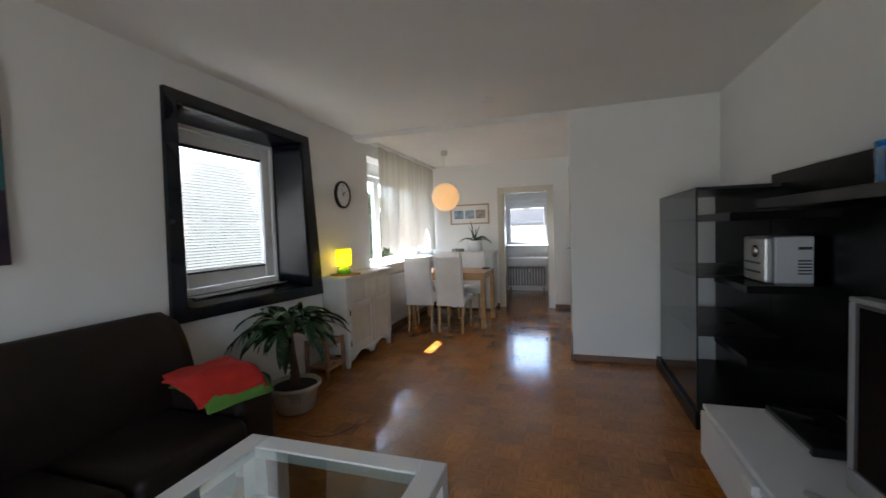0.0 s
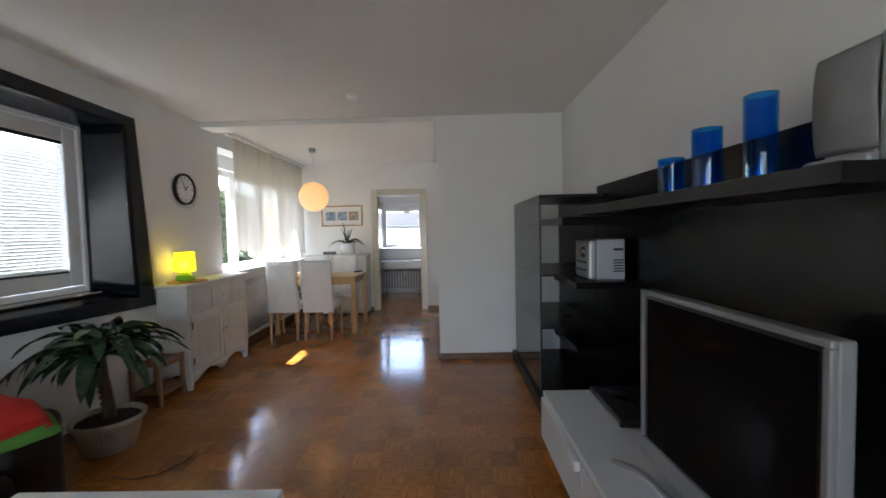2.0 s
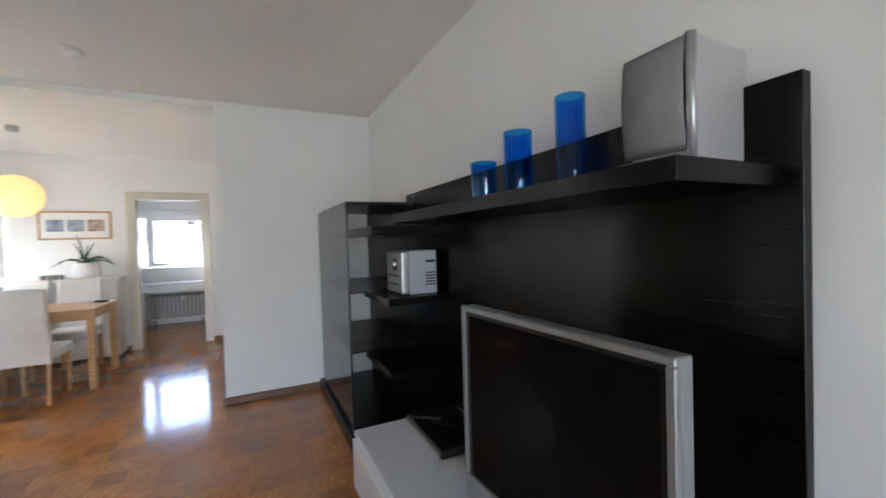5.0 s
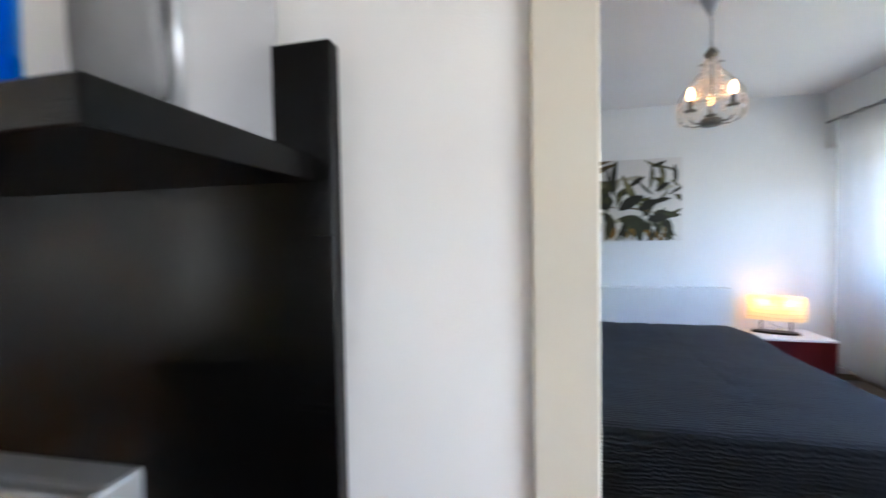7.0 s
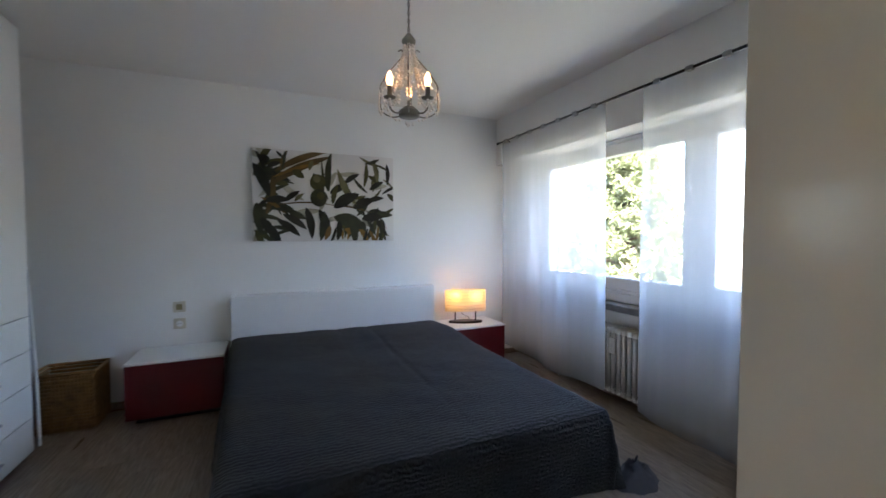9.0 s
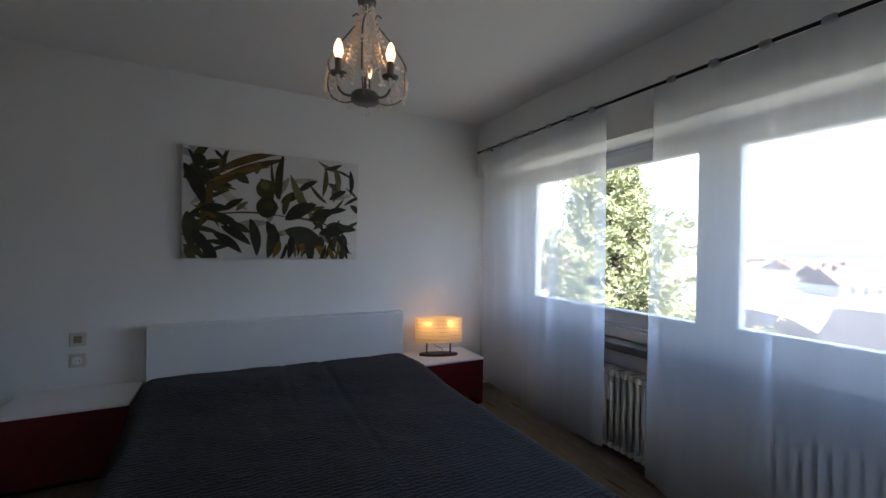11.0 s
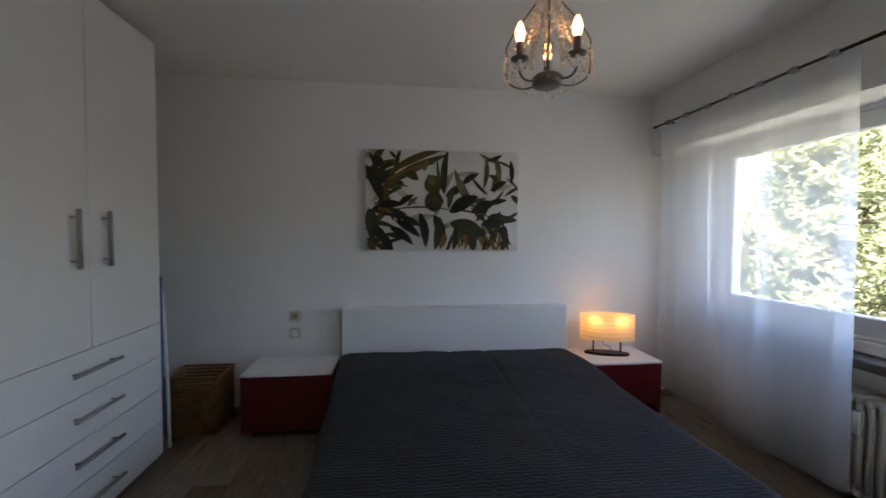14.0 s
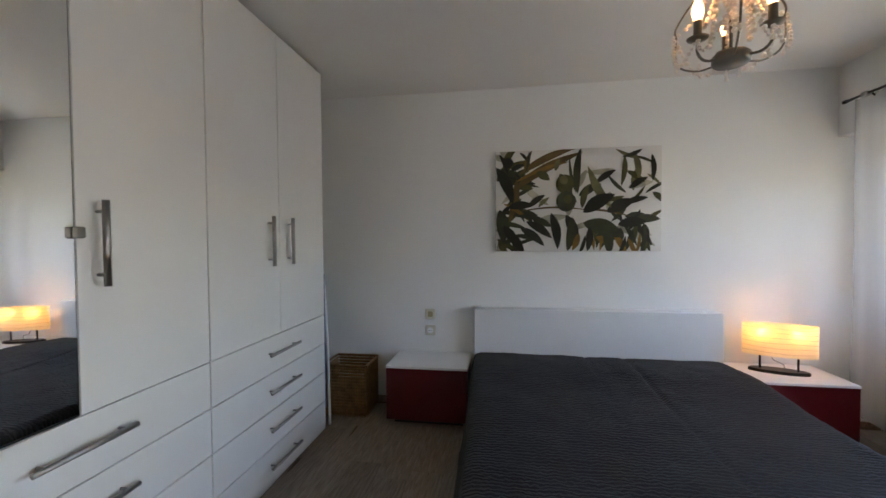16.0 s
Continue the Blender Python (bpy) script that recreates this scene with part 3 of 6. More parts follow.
# dining window
w2 = tagged(new("window_2"), "wide white dining window behind a net curtain", "window", "", "structure")
for a, b in ((4.605, 5.37), (5.37, 6.13), (6.13, 6.895)):
    sash(w2, "y", -2.27, 0.06, a, b, 0.905, 2.15, 0.075)
part("shutter_box", B(-2.34, 4.605, 2.152, -2.15, 6.895, 2.318, bevel=0.004), UPVC, w2)
part("window_sill", B(-2.205, 4.61, 0.901, -1.82, 6.90, 0.935, bevel=0.006), WHITE, w2, "white window board")

# unseen slab added over the dining window; lets only a strip of sun in
structure("sun_block_slab", B(-2.85, 4.1, 2.45, -2.36, 9.0, 2.62, bevel=0.01), WHITE, "unseen white slab added above the dining window to block sun", "overhang")

# kitchen window
w3 = tagged(new("window_3"), "white kitchen window with a raised roller shutter", "window", "", "structure")
sash(w3, "x", YK + 0.05, 0.06, -1.015, -0.85, 0.995, 1.86, 0.03, "side_light")
sash(w3, "x", YK + 0.05, 0.06, -0.848, 0.015, 0.995, 1.86, 0.075)
part("shutter_box", B(-1.015, YK + 0.02, 1.862, 0.015, YK + 0.15, 1.975, bevel=0.004), UPVC, w3)
part("window_sill", B(-1.05, YK - 0.12, 0.955, 0.05, YK + 0.04, 0.988, bevel=0.004), WHITE, w3)

# balcony door behind the walk
w5 = tagged(new("window_5"), "wide white balcony window of the living room", "window", "", "structure")
sash(w5, "x", YS - 0.12, 0.07, -0.845, 0.20, 0.125, 2.095, 0.09)
sash(w5, "x", YS - 0.12, 0.07, 0.202, 1.245, 0.125, 2.095, 0.09)

# bedroom window
w4 = tagged(new("window_4"), "wide white two-sash bedroom window above a radiator", "window", "", "structure")
sash(w4, "x", -2.19, 0.075, 3.225, 4.755, 0.862, 2.0, 0.092)
sash(w4, "x", -2.19, 0.075, 1.995, 3.205, 0.862, 2.0, 0.10)
part("window_frame", B(3.196, -2.215, 0.85, 3.234, -2.12, 2.01, bevel=0.004), UPVC, w4)
part("window_frame", B(1.992, -2.21, 0.841, 4.758, -2.105, 0.861, bevel=0.004), UPVC, w4)
part("shutter_cover", B(1.995, -2.148, 1.995, 4.755, -2.10, 2.019, bevel=0.003), UPVC, w4)
part("window_handle", T([(3.16, -2.115, 1.28), (3.16, -2.075, 1.28), (3.16, -2.07, 1.29), (3.16, -2.07, 1.40)], 0.009), WHITEPLAS, w4, "", True)
part("window_sill", B(1.90, -2.149, 0.715, 4.82, -1.985, 0.765, bevel=0.006), STONE, w4, "grey stone window sill")
part("sill_rail", B(1.95, -2.149, 0.768, 4.80, -2.10, 0.838, bevel=0.01), UPVC, w4)


# ---- living room things ----
def sideboard():
    t = thing("sideboard", (-1.66, 3.53, 0), "antique white painted sideboard with three drawers and two doors", "sideboard")
    W, D, Z = 1.02, 0.275, 0.925       # local: x from -D to 0 (front), y from 0 to W
    bm = box(bmesh.new(), -D, 0.02, 0.14, 0, W - 0.02, Z - 0.03, 0.004)
    part("body", bm, ANTIQUE, t)
    part("top", B(-D, -0.025, Z - 0.029, 0.03, W + 0.025, Z, bevel=0.008, seg=2), ANTIQUE, t)
    for x, y in ((-0.05, 0.022), (-0.05, W - 0.072), (-D + 0.0, 0.022), (-D + 0.0, W - 0.072)):
        bm = bmesh.new()
        lo = [bm.verts.new((x + a, y + b, 0)) for a, b in ((0.008, 0.008), (0.042, 0.008), (0.042, 0.042), (0.008, 0.042))]
        hi = [bm.verts.new((x + a, y + b, 0.139)) for a, b in ((0, 0), (0.05, 0), (0.05, 0.05), (0, 0.05))]
        bm.faces.new(lo[::-1])
        bm.faces.new(hi)
        for k in range(4):
            bm.faces.new((lo[k], lo[(k + 1) % 4], hi[(k + 1) % 4], hi[k]))
        part("leg", bm, ANTIQUE, t)
    # shaped apron
    def apron(u, v):
        y = 0.07 + u * (W - 0.14)
        dip = 0.03 * math.cos((u - 0.5) * 4 * math.pi) + 0.02 * (abs(u - 0.5) < 0.07)
        return (0.002, y, 0.139 - v * (0.045 + dip))
    part("apron", solid(sheet(apron, 40, 1), 0.012), ANTIQUE, t)
    for k in range(3):
        y0 = 0.05 + k * 0.3125
        dr = part("drawer", B(0.001, y0, 0.665, 0.014, y0 + 0.295, 0.865, bevel=0.004), ANTIQUE, t)
        part("drawer_panel", B(0.0145, y0 + 0.04, 0.70, 0.019, y0 + 0.258, 0.83, bevel=0.003), ANTIQUE, dr)
        bm = bmesh.new()
        ring = [(y0 + 0.06, 0.765), (y0 + 0.1475, 0.72), (y0 + 0.235, 0.765), (y0 + 0.1475, 0.81)]
        tube(bm, [(0.0195, *q) for q in ring + ring[:1]], 0.0028, 6)
        part("moulding", bm, ANTIQUE, dr)
        part("knob", L([(0.004, 0), (0.006, 0.012), (0.013, 0.018), (0.010, 0.026), (0, 0.028)], seg=14), WHITEPLAS, dr, "white ceramic knob", True).matrix_local = pose(0.019, y0 + 0.1475, 0.765, 0, 90, 0)
    for k in range(2):
        y0 = 0.05 + k * 0.465
        dr = part("door", B(0.001, y0, 0.165, 0.012, y0 + 0.45, 0.645, bevel=0.003), BEADPANEL, t, "cream panelled door")
        bm = bmesh.new()
        for a in ((y0, 0.165, y0 + 0.055, 0.645), (y0 + 0.395, 0.165, y0 + 0.45, 0.645), (y0 + 0.056, 0.165, y0 + 0.394, 0.23), (y0 + 0.056, 0.58, y0 + 0.394, 0.645)):
            box(bm, 0.0125, a[0], a[1], 0.022, a[2], a[3], 0.004)
        part("door_frame", bm, ANTIQUE, dr)
        yk = y0 + (0.425 if k == 0 else 0.025)
        part("knob", L([(0.004, 0), (0.006, 0.012), (0.013, 0.018), (0.010, 0.026), (0, 0.028)], seg=14), WHITEPLAS, dr, "white ceramic knob", True).matrix_local = pose(0.022, yk, 0.43, 0, 90, 0)
        yh = y0 + (0.004 if k == 0 else 0.446)
        for zh in (0.25, 0.56):
            part("hinge", T([(0.016, yh, zh - 0.03), (0.016, yh, zh + 0.03)], 0.006, 8), METALDARK, dr)


sideboard()
single("rush_mat", L([(0.0, 0), (0.155, 0), (0.16, 0.004), (0.155, 0.009), (0.0, 0.009)], seg=40), RUSH, "round brown woven mat on the sideboard", "mat", where=(-1.785, 3.76, 0.9255), smooth=False)
lamp = thing("table_lamp", (-1.81, 3.77, 0.935), "small yellow table lamp with lime green base, lit", "lamp")
part("base", L([(0.06, 0), (0.075, 0.012), (0.072, 0.045), (0.05, 0.06), (0.04, 0.085), (0.0, 0.085)], seg=28), LIME, lamp, "lime green glass base", True)
part("shade", L([(0.084, 0.085), (0.086, 0.087), (0.081, 0.262), (0.079, 0.262)], seg=32), YELLOW, lamp, "glowing yellow fabric shade", True)
part("bulb", L([(0.0, 0.12), (0.012, 0.125), (0.016, 0.145), (0.010, 0.165), (0, 0.17)], seg=12), YELLOWBULB, lamp, "lit bulb")
single("tealight_glass", L([(0.0, 0), (0.03, 0), (0.033, 0.06), (0.031, 0.06), (0.028, 0.006), (0, 0.006)], seg=20), GLASS, "small clear glass tealight holder on the sideboard", "candle holder", where=(-1.77, 4.36, 0.926), smooth=True)
single("lamp_cable", T([(-1.93, 3.70, 0.93), (-1.936, 3.60, 0.85), (-1.936, 3.515, 0.70), (-1.93, 3.49, 0.5), (-1.932, 3.48, 0.2), (-1.93, 3.47, 0.01)], 0.003, 6), WHITEPLAS, "white lamp cable hanging beside the sideboard", "cable", smooth=True)

ck = thing("wall_clock", (XL + 0.001, 3.985, 1.785), "round wall clock with black rim and white face", "clock")
part("rim", L([(0.135, 0), (0.15, 0.005), (0.15, 0.03), (0.138, 0.04), (0.128, 0.03), (0.126, 0.02), (0.0, 0.02)], seg=48), METALDARK, ck, "", True).matrix_local = pose(0, 0, 0, 0, 90, 0)
part("face", L([(0.0, 0), (0.127, 0), (0.127, 0.003), (0.0, 0.003)], seg=48), WHITEPLAS, ck, "white clock face").matrix_local = pose(0.0205, 0, 0, 0, 90, 0)
for k in range(12):
    a = k * math.pi / 6
    r0 = 0.098 if k % 3 else 0.09
    part("hour_mark", T([(0.0255, r0 * math.sin(a), r0 * math.cos(a)), (0.0255, 0.115 * math.sin(a), 0.115 * math.cos(a))], 0.003, 5), METALDARK, ck)
part("hour_hand", T([(0.0275, -0.01, -0.01), (0.0275, 0.045, 0.035)], 0.0035, 6), METALDARK, ck)
part("minute_hand", T([(0.03, 0.008, -0.012), (0.03, -0.05, 0.075)], 0.0025, 6), METALDARK, ck)

# rack beside the sideboard
rk = thing("shoe_rack", (0, 0, 0), "low reddish beech slatted rack standing beside the sideboard", "rack")
for x in (-1.92, -1.70):
    for y in (3.24, 3.505):
        part("post", B(x - 0.015, y - 0.015, 0, x + 0.015, y + 0.015, 0.36, bevel=0.004), RACKWOOD, rk)
for z in (0.08, 0.30):
    for x in (-1.92, -1.70):
        part("rail", B(x - 0.009, 3.256, z, x + 0.009, 3.489, z + 0.03, bevel=0.003), RACKWOOD, rk)
    for k in range(5):
        x = -1.90 + k * 0.045
        part("slat", B(x, 3.26, z + 0.031, x + 0.022, 3.486, z + 0.041, bevel=0.002), RACKWOOD, rk)
for y in (3.24, 3.505):
    for z in (0.10, 0.32):
        part("rail", B(-1.904, y - 0.008, z, -1.716, y + 0.008, z + 0.028, bevel=0.003), RACKWOOD, rk)


# potted dracaena
def dracaena():
    t = thing("potted_plant", (-1.60, 2.66, 0), "dracaena with drooping dark green leaves in a glazed pot", "plant")
    part("pot", L([(0.125, 0), (0.136, 0.008), (0.158, 0.09), (0.170, 0.15), (0.176, 0.168), (0.196, 0.185), (0.198, 0.205), (0.190, 0.215), (0.180, 0.208), (0.168, 0.185), (0.0, 0.18)], seg=48), POT, t, "pale glazed pot with a broad rim", True)
    for k in range(12):
        for j in range(3):
            aa = radians(-62 + 7 * (k % 4)) + radians(120) * (k // 4)
            zz = 0.105 + 0.020 * j
            rr = 0.158 + (zz - 0.09) * 0.2 + 0.001
            part("relief_dot", B(-0.0025, -0.005, -0.006, 0.002, 0.005, 0.006, bevel=0.001), BARK, t).matrix_local = pose(rr * math.cos(aa), rr * math.sin(aa), zz, 0, -11, math.degrees(aa))
    part("soil", L([(0.0, 0.178), (0.168, 0.186), (0.1, 0.196), (0, 0.20)], seg=24), SOIL, t)
    part("trunk", T([(0.0, 0.0, 0.16), (0.004, 0.004, 0.26), (0.0, -0.005, 0.36), (-0.012, -0.012, 0.46), (-0.02, -0.02, 0.60), (-0.02, -0.02, 0.68)], [0.040, 0.034, 0.030, 0.031, 0.030, 0.022], 14), BARK, t, "ringed brown cane trunk", True)
    for k in range(9):
        z = 0.25 + k * 0.04
        part("bark_ring", L([(0.0335, -0.004), (0.0355, 0.0), (0.0335, 0.004)], (-0.002 - 0.0022 * k, -0.0022 * k, z), 14), BARK, t, "", True)
    rnd = random.Random(5)
    for k in range(48):
        a = k * 2.39996 + rnd.uniform(-0.3, 0.3)
        ln = rnd.uniform(0.32, 0.54) * (0.8 if k > 42 else 1.0)
        th0, th1 = rnd.uniform(0.45, 1.25), rnd.uniform(0.9, 1.5) * (0.6 if k > 42 else 1.0)
        wd = rnd.uniform(0.028, 0.044)
        z0 = 0.56 + 0.13 * k / 48
        ca, sa = math.cos(a), math.sin(a)
        tw = rnd.uniform(-0.5, 0.5)

        def f(u, v, ca=ca, sa=sa, ln=ln, th0=th0, th1=th1, wd=wd, z0=z0, tw=tw):
            w = wd * math.sin(math.pi * min(1, 0.05 + 0.95 * u)) ** 0.6 * (v - 0.5) * 2
            th = th0 - (th0 + th1) * u
            r = ln * (math.sin(th0) - math.sin(th)) / (th0 + th1)
            z = z0 + ln * (math.cos(th) - math.cos(th0)) / (th0 + th1) + 0.010 * abs(v - 0.5) * 2
            z += tw * w + 0.004 * math.sin(u * 17 + v * 5)
            bx, by = -0.01 + ca * r - sa * w, -0.02 + sa * r + ca * w
            return (max(bx, -0.325 + 0.01 * v), by, z)
        part("leaf", sheet(f, 12, 4), LEAF if k % 11 else LEAF2, t)

dracaena()


# sofa with folded blankets
def sofa():
    t = thing("sofa", (0, 0, 0), "low dark brown leather sofa below the black window", "sofa")
    y0, y1 = 0.0, 1.73
    part("base", B(-1.80, y0 + 0.03, 0.05, -1.18, y1 - 0.05, 0.24, bevel=0.03, seg=3), SOFA, t, "", True)
    n = 3
    for k in range(n):
        a, b = y0 + (y1 - y0) * k / n, y0 + (y1 - y0) * (k + 1) / n
        part("seat_cushion", B(-1.70, a + 0.006, 0.235, -1.12, b - 0.006, 0.43, bevel=0.06, seg=4), SOFA, t, "", True)

    def back(u, v):
        y = y0 + u * (1.90 - y0)
        s = v * 2 * math.pi
        lean = 0.5 + 0.5 * math.sin(s)
        edge = 1 - 0.10 * (max(0, u - 0.94) / 0.06) ** 2
        z = 0.26 + (0.675 * edge) * lean
        x = -1.72 - 0.12 * lean + 0.085 * math.cos(s) * (1 if math.cos(s) > 0 else 0.8)
        return (max(x, -1.922), y, z)
    bm = sheet(back, 24, 28)
    bmesh.ops.remove_doubles(bm, verts=bm.verts, dist=1e-4)
    bmesh.ops.holes_fill(bm, edges=[e for e in bm.edges if e.is_boundary])
    part("backrest", bm, SOFA, t, "padded brown leather backrest", True)
    part("armrest", B(-1.86, 1.735, 0.05, -1.20, 2.0, 0.57, bevel=0.055, seg=4), SOFA, t, "padded brown leather armrest", True)
    for x, y in ((-1.72, 0.25), (-1.72, 1.9), (-1.24, 0.25), (-1.24, 1.9)):
        part("leg", T([(x, y, 0), (x, y, 0.052)], 0.025, 12), METALDARK, t)


sofa()


def folded(name, x0, x1, y0, y1, z, layers, th, material, label, turn):
    def f(u, v):
        nz = noise.noise((u * 4, v * 4, z * 9)) * 0.012
        return ((u - 0.5) * (x1 - x0), (v - 0.5) * (y1 - y0), nz + 0.028 * (1 - (2 * u - 1) ** 6) * (1 - (2 * v - 1) ** 6) - 0.45 * max(0, u - 0.70) ** 1.6)
    ob = thing(name, ((x0 + x1) / 2, (y0 + y1) / 2, z), label, "blanket", rz=turn)
    for k in range(layers):
        part("fold", solid(sheet(lambda u, v, k=k: Vector(f(u, v)) * (1 - 0.012 * k) + Vector((0.004 * math.sin(9 * v + k), 0.004 * math.sin(8 * u + 2 * k), k * th + 0.004 * math.sin(7 * u + 5 * v + k))), 18, 18), th * 0.92), material, ob, "", True)
    return ob


folded("green_blanket", -1.56, -1.165, 1.60, 1.955, 0.566, 2, 0.014, GREEN_CLOTH, "folded green fleece blanket on the sofa arm", -15)
folded("red_blanket", -1.595, -1.19, 1.585, 1.945, 0.596, 3, 0.016, RED_CLOTH, "folded red fleece blanket lying on the green one", -17)


# coffee table
def coffee_table():
    t = thing("coffee_table", (0, 0, 0), "white coffee table with a glass top over a white frame", "table")
    x0, x1, y0, y1, z = -0.96, -0.015, 0.62, 1.565, 0.44
    w = 0.095
    for a in ((x0, y0, x0 + w, y1), (x1 - w, y0, x1, y1), (x0 + w + 0.001, y0, x1 - w - 0.001, y0 + w), (x0 + w + 0.001, y1 - w, x1 - w - 0.001, y1)):
        part("top_rail", B(a[0], a[1], z - 0.05, a[2], a[3], z, bevel=0.004), WHITE, t)
    part("glass_top", B(x0 + w + 0.001, y0 + w + 0.001, z - 0.014, x1 - w - 0.001, y1 - w - 0.001, z - 0.006), TABLEGLASS, t, "clear glass insert")
    part("shelf", B(x0 + 0.06, y0 + 0.06, 0.18, x1 - 0.06, y1 - 0.06, 0.205, bevel=0.003), WHITE, t)
    for x in (x0, x1 - 0.07):
        for y in (y0, y1 - 0.07):
            part("leg", B(x, y, 0, x + 0.07, y + 0.07, z - 0.051, bevel=0.003), WHITE, t)


coffee_table()
pc = thing("canvas_picture", (XL + 0.002, 0.70, 1.26), "dark abstract canvas with red and teal patches", "picture")
part("canvas", B(0, -0.45, 0, 0.03, 0.52, 0.91, bevel=0.003), mat("abstract_dark_paint", (0.035, 0.022, 0.04), 0.6, 0, 0.7, 5, 0.3, 60), pc)
bm = bmesh.new()
box(bm, 0.0305, 0.42, 0.60, 0.0315, 0.515, 0.84)
part("red_patch", bm, mat("abstract_red_paint", (0.20, 0.018, 0.03), 0.6, 0, 0.5, 9, 0.3, 60), pc)
part("teal_patch", B(0.0305, 0.43, 0.33, 0.0315, 0.515, 0.58), mat("abstract_teal_paint", (0.03, 0.13, 0.15), 0.6, 0, 0.5, 9, 0.3, 60), pc)

# ---- media wall ----
mw = thing("wall_unit", (0, 0, 0), "tall black oak wall panel with a long shelf and side shelves", "wall unit")
SZ = 1.45
part("back_panel", B(1.70, 0.966, 0.0, XR - 0.018, 3.22, 1.64, bevel=0.002), BLACKWOOD, mw)
part("long_shelf", B(1.345, 1.0, SZ - 0.045, 1.699, 2.50, SZ, bevel=0.002), BLACKWOOD, mw)
part("end_shelf", B(1.24, 2.51, 1.352, 1.699, 3.07, 1.394, bevel=0.002), BLACKWOOD, mw)
for z in (1.008, 0.618):
    part("side_shelf", B(1.335, 2.57, z - 0.04, 1.699, 3.07, z, bevel=0.002), BLACKWOOD, mw)
vt = thing("glass_cabinet", (0, 0, 0), "black display cabinet with grey tinted glass front", "cabinet")
part("top", B(1.245, 3.09, 1.558, 1.699, 4.0, 1.576, bevel=0.001), BLACKPLAS, vt)
part("glass_front", B(1.238, 3.085, 0.10, 1.244, 4.16, 1.575), SMOKEGLASS, vt, "grey tinted glass front")
for z in (1.36, 0.985, 0.60):
    part("glass_shelf", B(1.25, 3.095, z, 1.699, 4.1, z + 0.012), BLACKPLAS, vt)
part("plinth", B(1.215, 3.02, 0.0, 1.699, 4.26, 0.10, bevel=0.004), BLACKWOOD, vt)
part("back", B(1.700, 3.225, 0.0, XR - 0.02, 4.26, 1.575, bevel=0.002), BLACKWOOD, vt)
part("stile", B(1.236, 3.075, 0.10, 1.248, 3.084, 1.575), BLACKPLAS, vt)

bn = thing("media_bench", (0, 0, 0), "low white media bench with drawers under the panel", "tv bench")
part("body", B(1.125, 0.86, 0.115, 1.699, 2.515, 0.355, bevel=0.002), BENCHWHITE, bn)
part("top", B(1.118, 0.855, 0.3555, 1.699, 2.52, 0.383, bevel=0.003), BENCHWHITE, bn)
part("plinth", B(1.25, 0.90, 0.0, 1.68, 2.44, 0.1145), BLACKPLAS, bn)
for a, b in ((0.865, 1.30), (1.305, 1.79), (1.795, 2.51)):
    dr = part("drawer_front", B(1.104, a, 0.118, 1.1245, b - 0.005, 0.352, bevel=0.002), BENCHWHITE, bn)
    m = (a + b) / 2
    m = 1.85 if a > 1.7 else m
    part("handle", B(1.076, m - 0.042, 0.332, 1.1035, m + 0.042, 0.374, bevel=0.006, seg=2), SATIN, dr, "small bright metal handle")


def television():
    t = thing("television", (1.338, 1.365, 0.3835), "flat television with silver frame and dark screen", "television", rz=2.4)
    # local: screen faces -x, y along the width
    w, z0, z1 = 0.361, 0.09, 0.711
    part("housing", B(0.0, -w, z0 - 0.01, 0.04, w, z1, bevel=0.006, seg=2), TVSILVER, t)
    bm = bmesh.new()
    for a in ((-w, z1 - 0.016, w, z1 + 0.001), (-w, z0 + 0.06, -w + 0.020, z1 - 0.0165), (w - 0.014, z0 + 0.06, w, z1 - 0.0165), (-w, z0 - 0.012, w, z0 + 0.0595)):
        box(bm, -0.016, a[0], a[1], -0.0005, a[2], a[3], 0.003)
    part("bezel", bm, TVSILVER, t, "silver bezel with speaker strip")
    part("inner_bezel", B(-0.006, -w + 0.021, z0 + 0.061, -0.0006, w - 0.015, z1 - 0.017), BLACKPLAS, t)
    part("screen", B(-0.009, -w + 0.036, z0 + 0.068, -0.0065, w - 0.036, z1 - 0.030), SCREEN, t, "dark glossy screen")
    part("back_shell", B(0.0405, -w + 0.08, z0 + 0.05, 0.09, w - 0.08, z1 - 0.08, bevel=0.02, seg=2), BLACKPLAS, t)
    part("neck", B(0.01, -0.1, 0.02, 0.06, 0.1, z0 - 0.0105, bevel=0.004), SILVER, t)
    foot = T([(-0.098, 0.425, 0.012), (-0.07, 0.405, 0.012), (-0.04, 0.372, 0.013), (-0.018, 0.32, 0.014), (-0.008, 0.2, 0.014), (0.02, 0.06, 0.016), (0.02, -0.06, 0.016), (-0.008, -0.2, 0.014), (-0.03, -0.32, 0.012)], [0.013, 0.018, 0.020, 0.018, 0.016, 0.017, 0.017, 0.016, 0.016], 14)
    for v in foot.verts:
        v.co.z = 0.001 + 0.5 * max(0.0, v.co.z)
    part("stand", foot, SILVER, t, "curved flat metal foot", True)


television()
pl = thing("disc_player", (0, 0, 0), "flat black player on the white bench", "player")
part("body", B(1.375, 2.06, 0.3835, 1.64, 2.47, 0.425, bevel=0.004), BLACKPLAS, pl)
part("front_strip", B(1.372, 2.08, 0.39, 1.3745, 2.45, 0.405), SILVER, pl)
single("remote_control", B(-0.022, -0.075, 0, 0.022, 0.075, 0.016, bevel=0.006, seg=2), BLACKPLAS, "black remote control on the player", "remote", where=(1.45, 2.38, 0.4255), rz=50)
single("power_plug", B(1.52, 2.0, 0.3835, 1.56, 2.04, 0.44, bevel=0.01, seg=2), WHITEPLAS, "white plug beside the television", "plug")

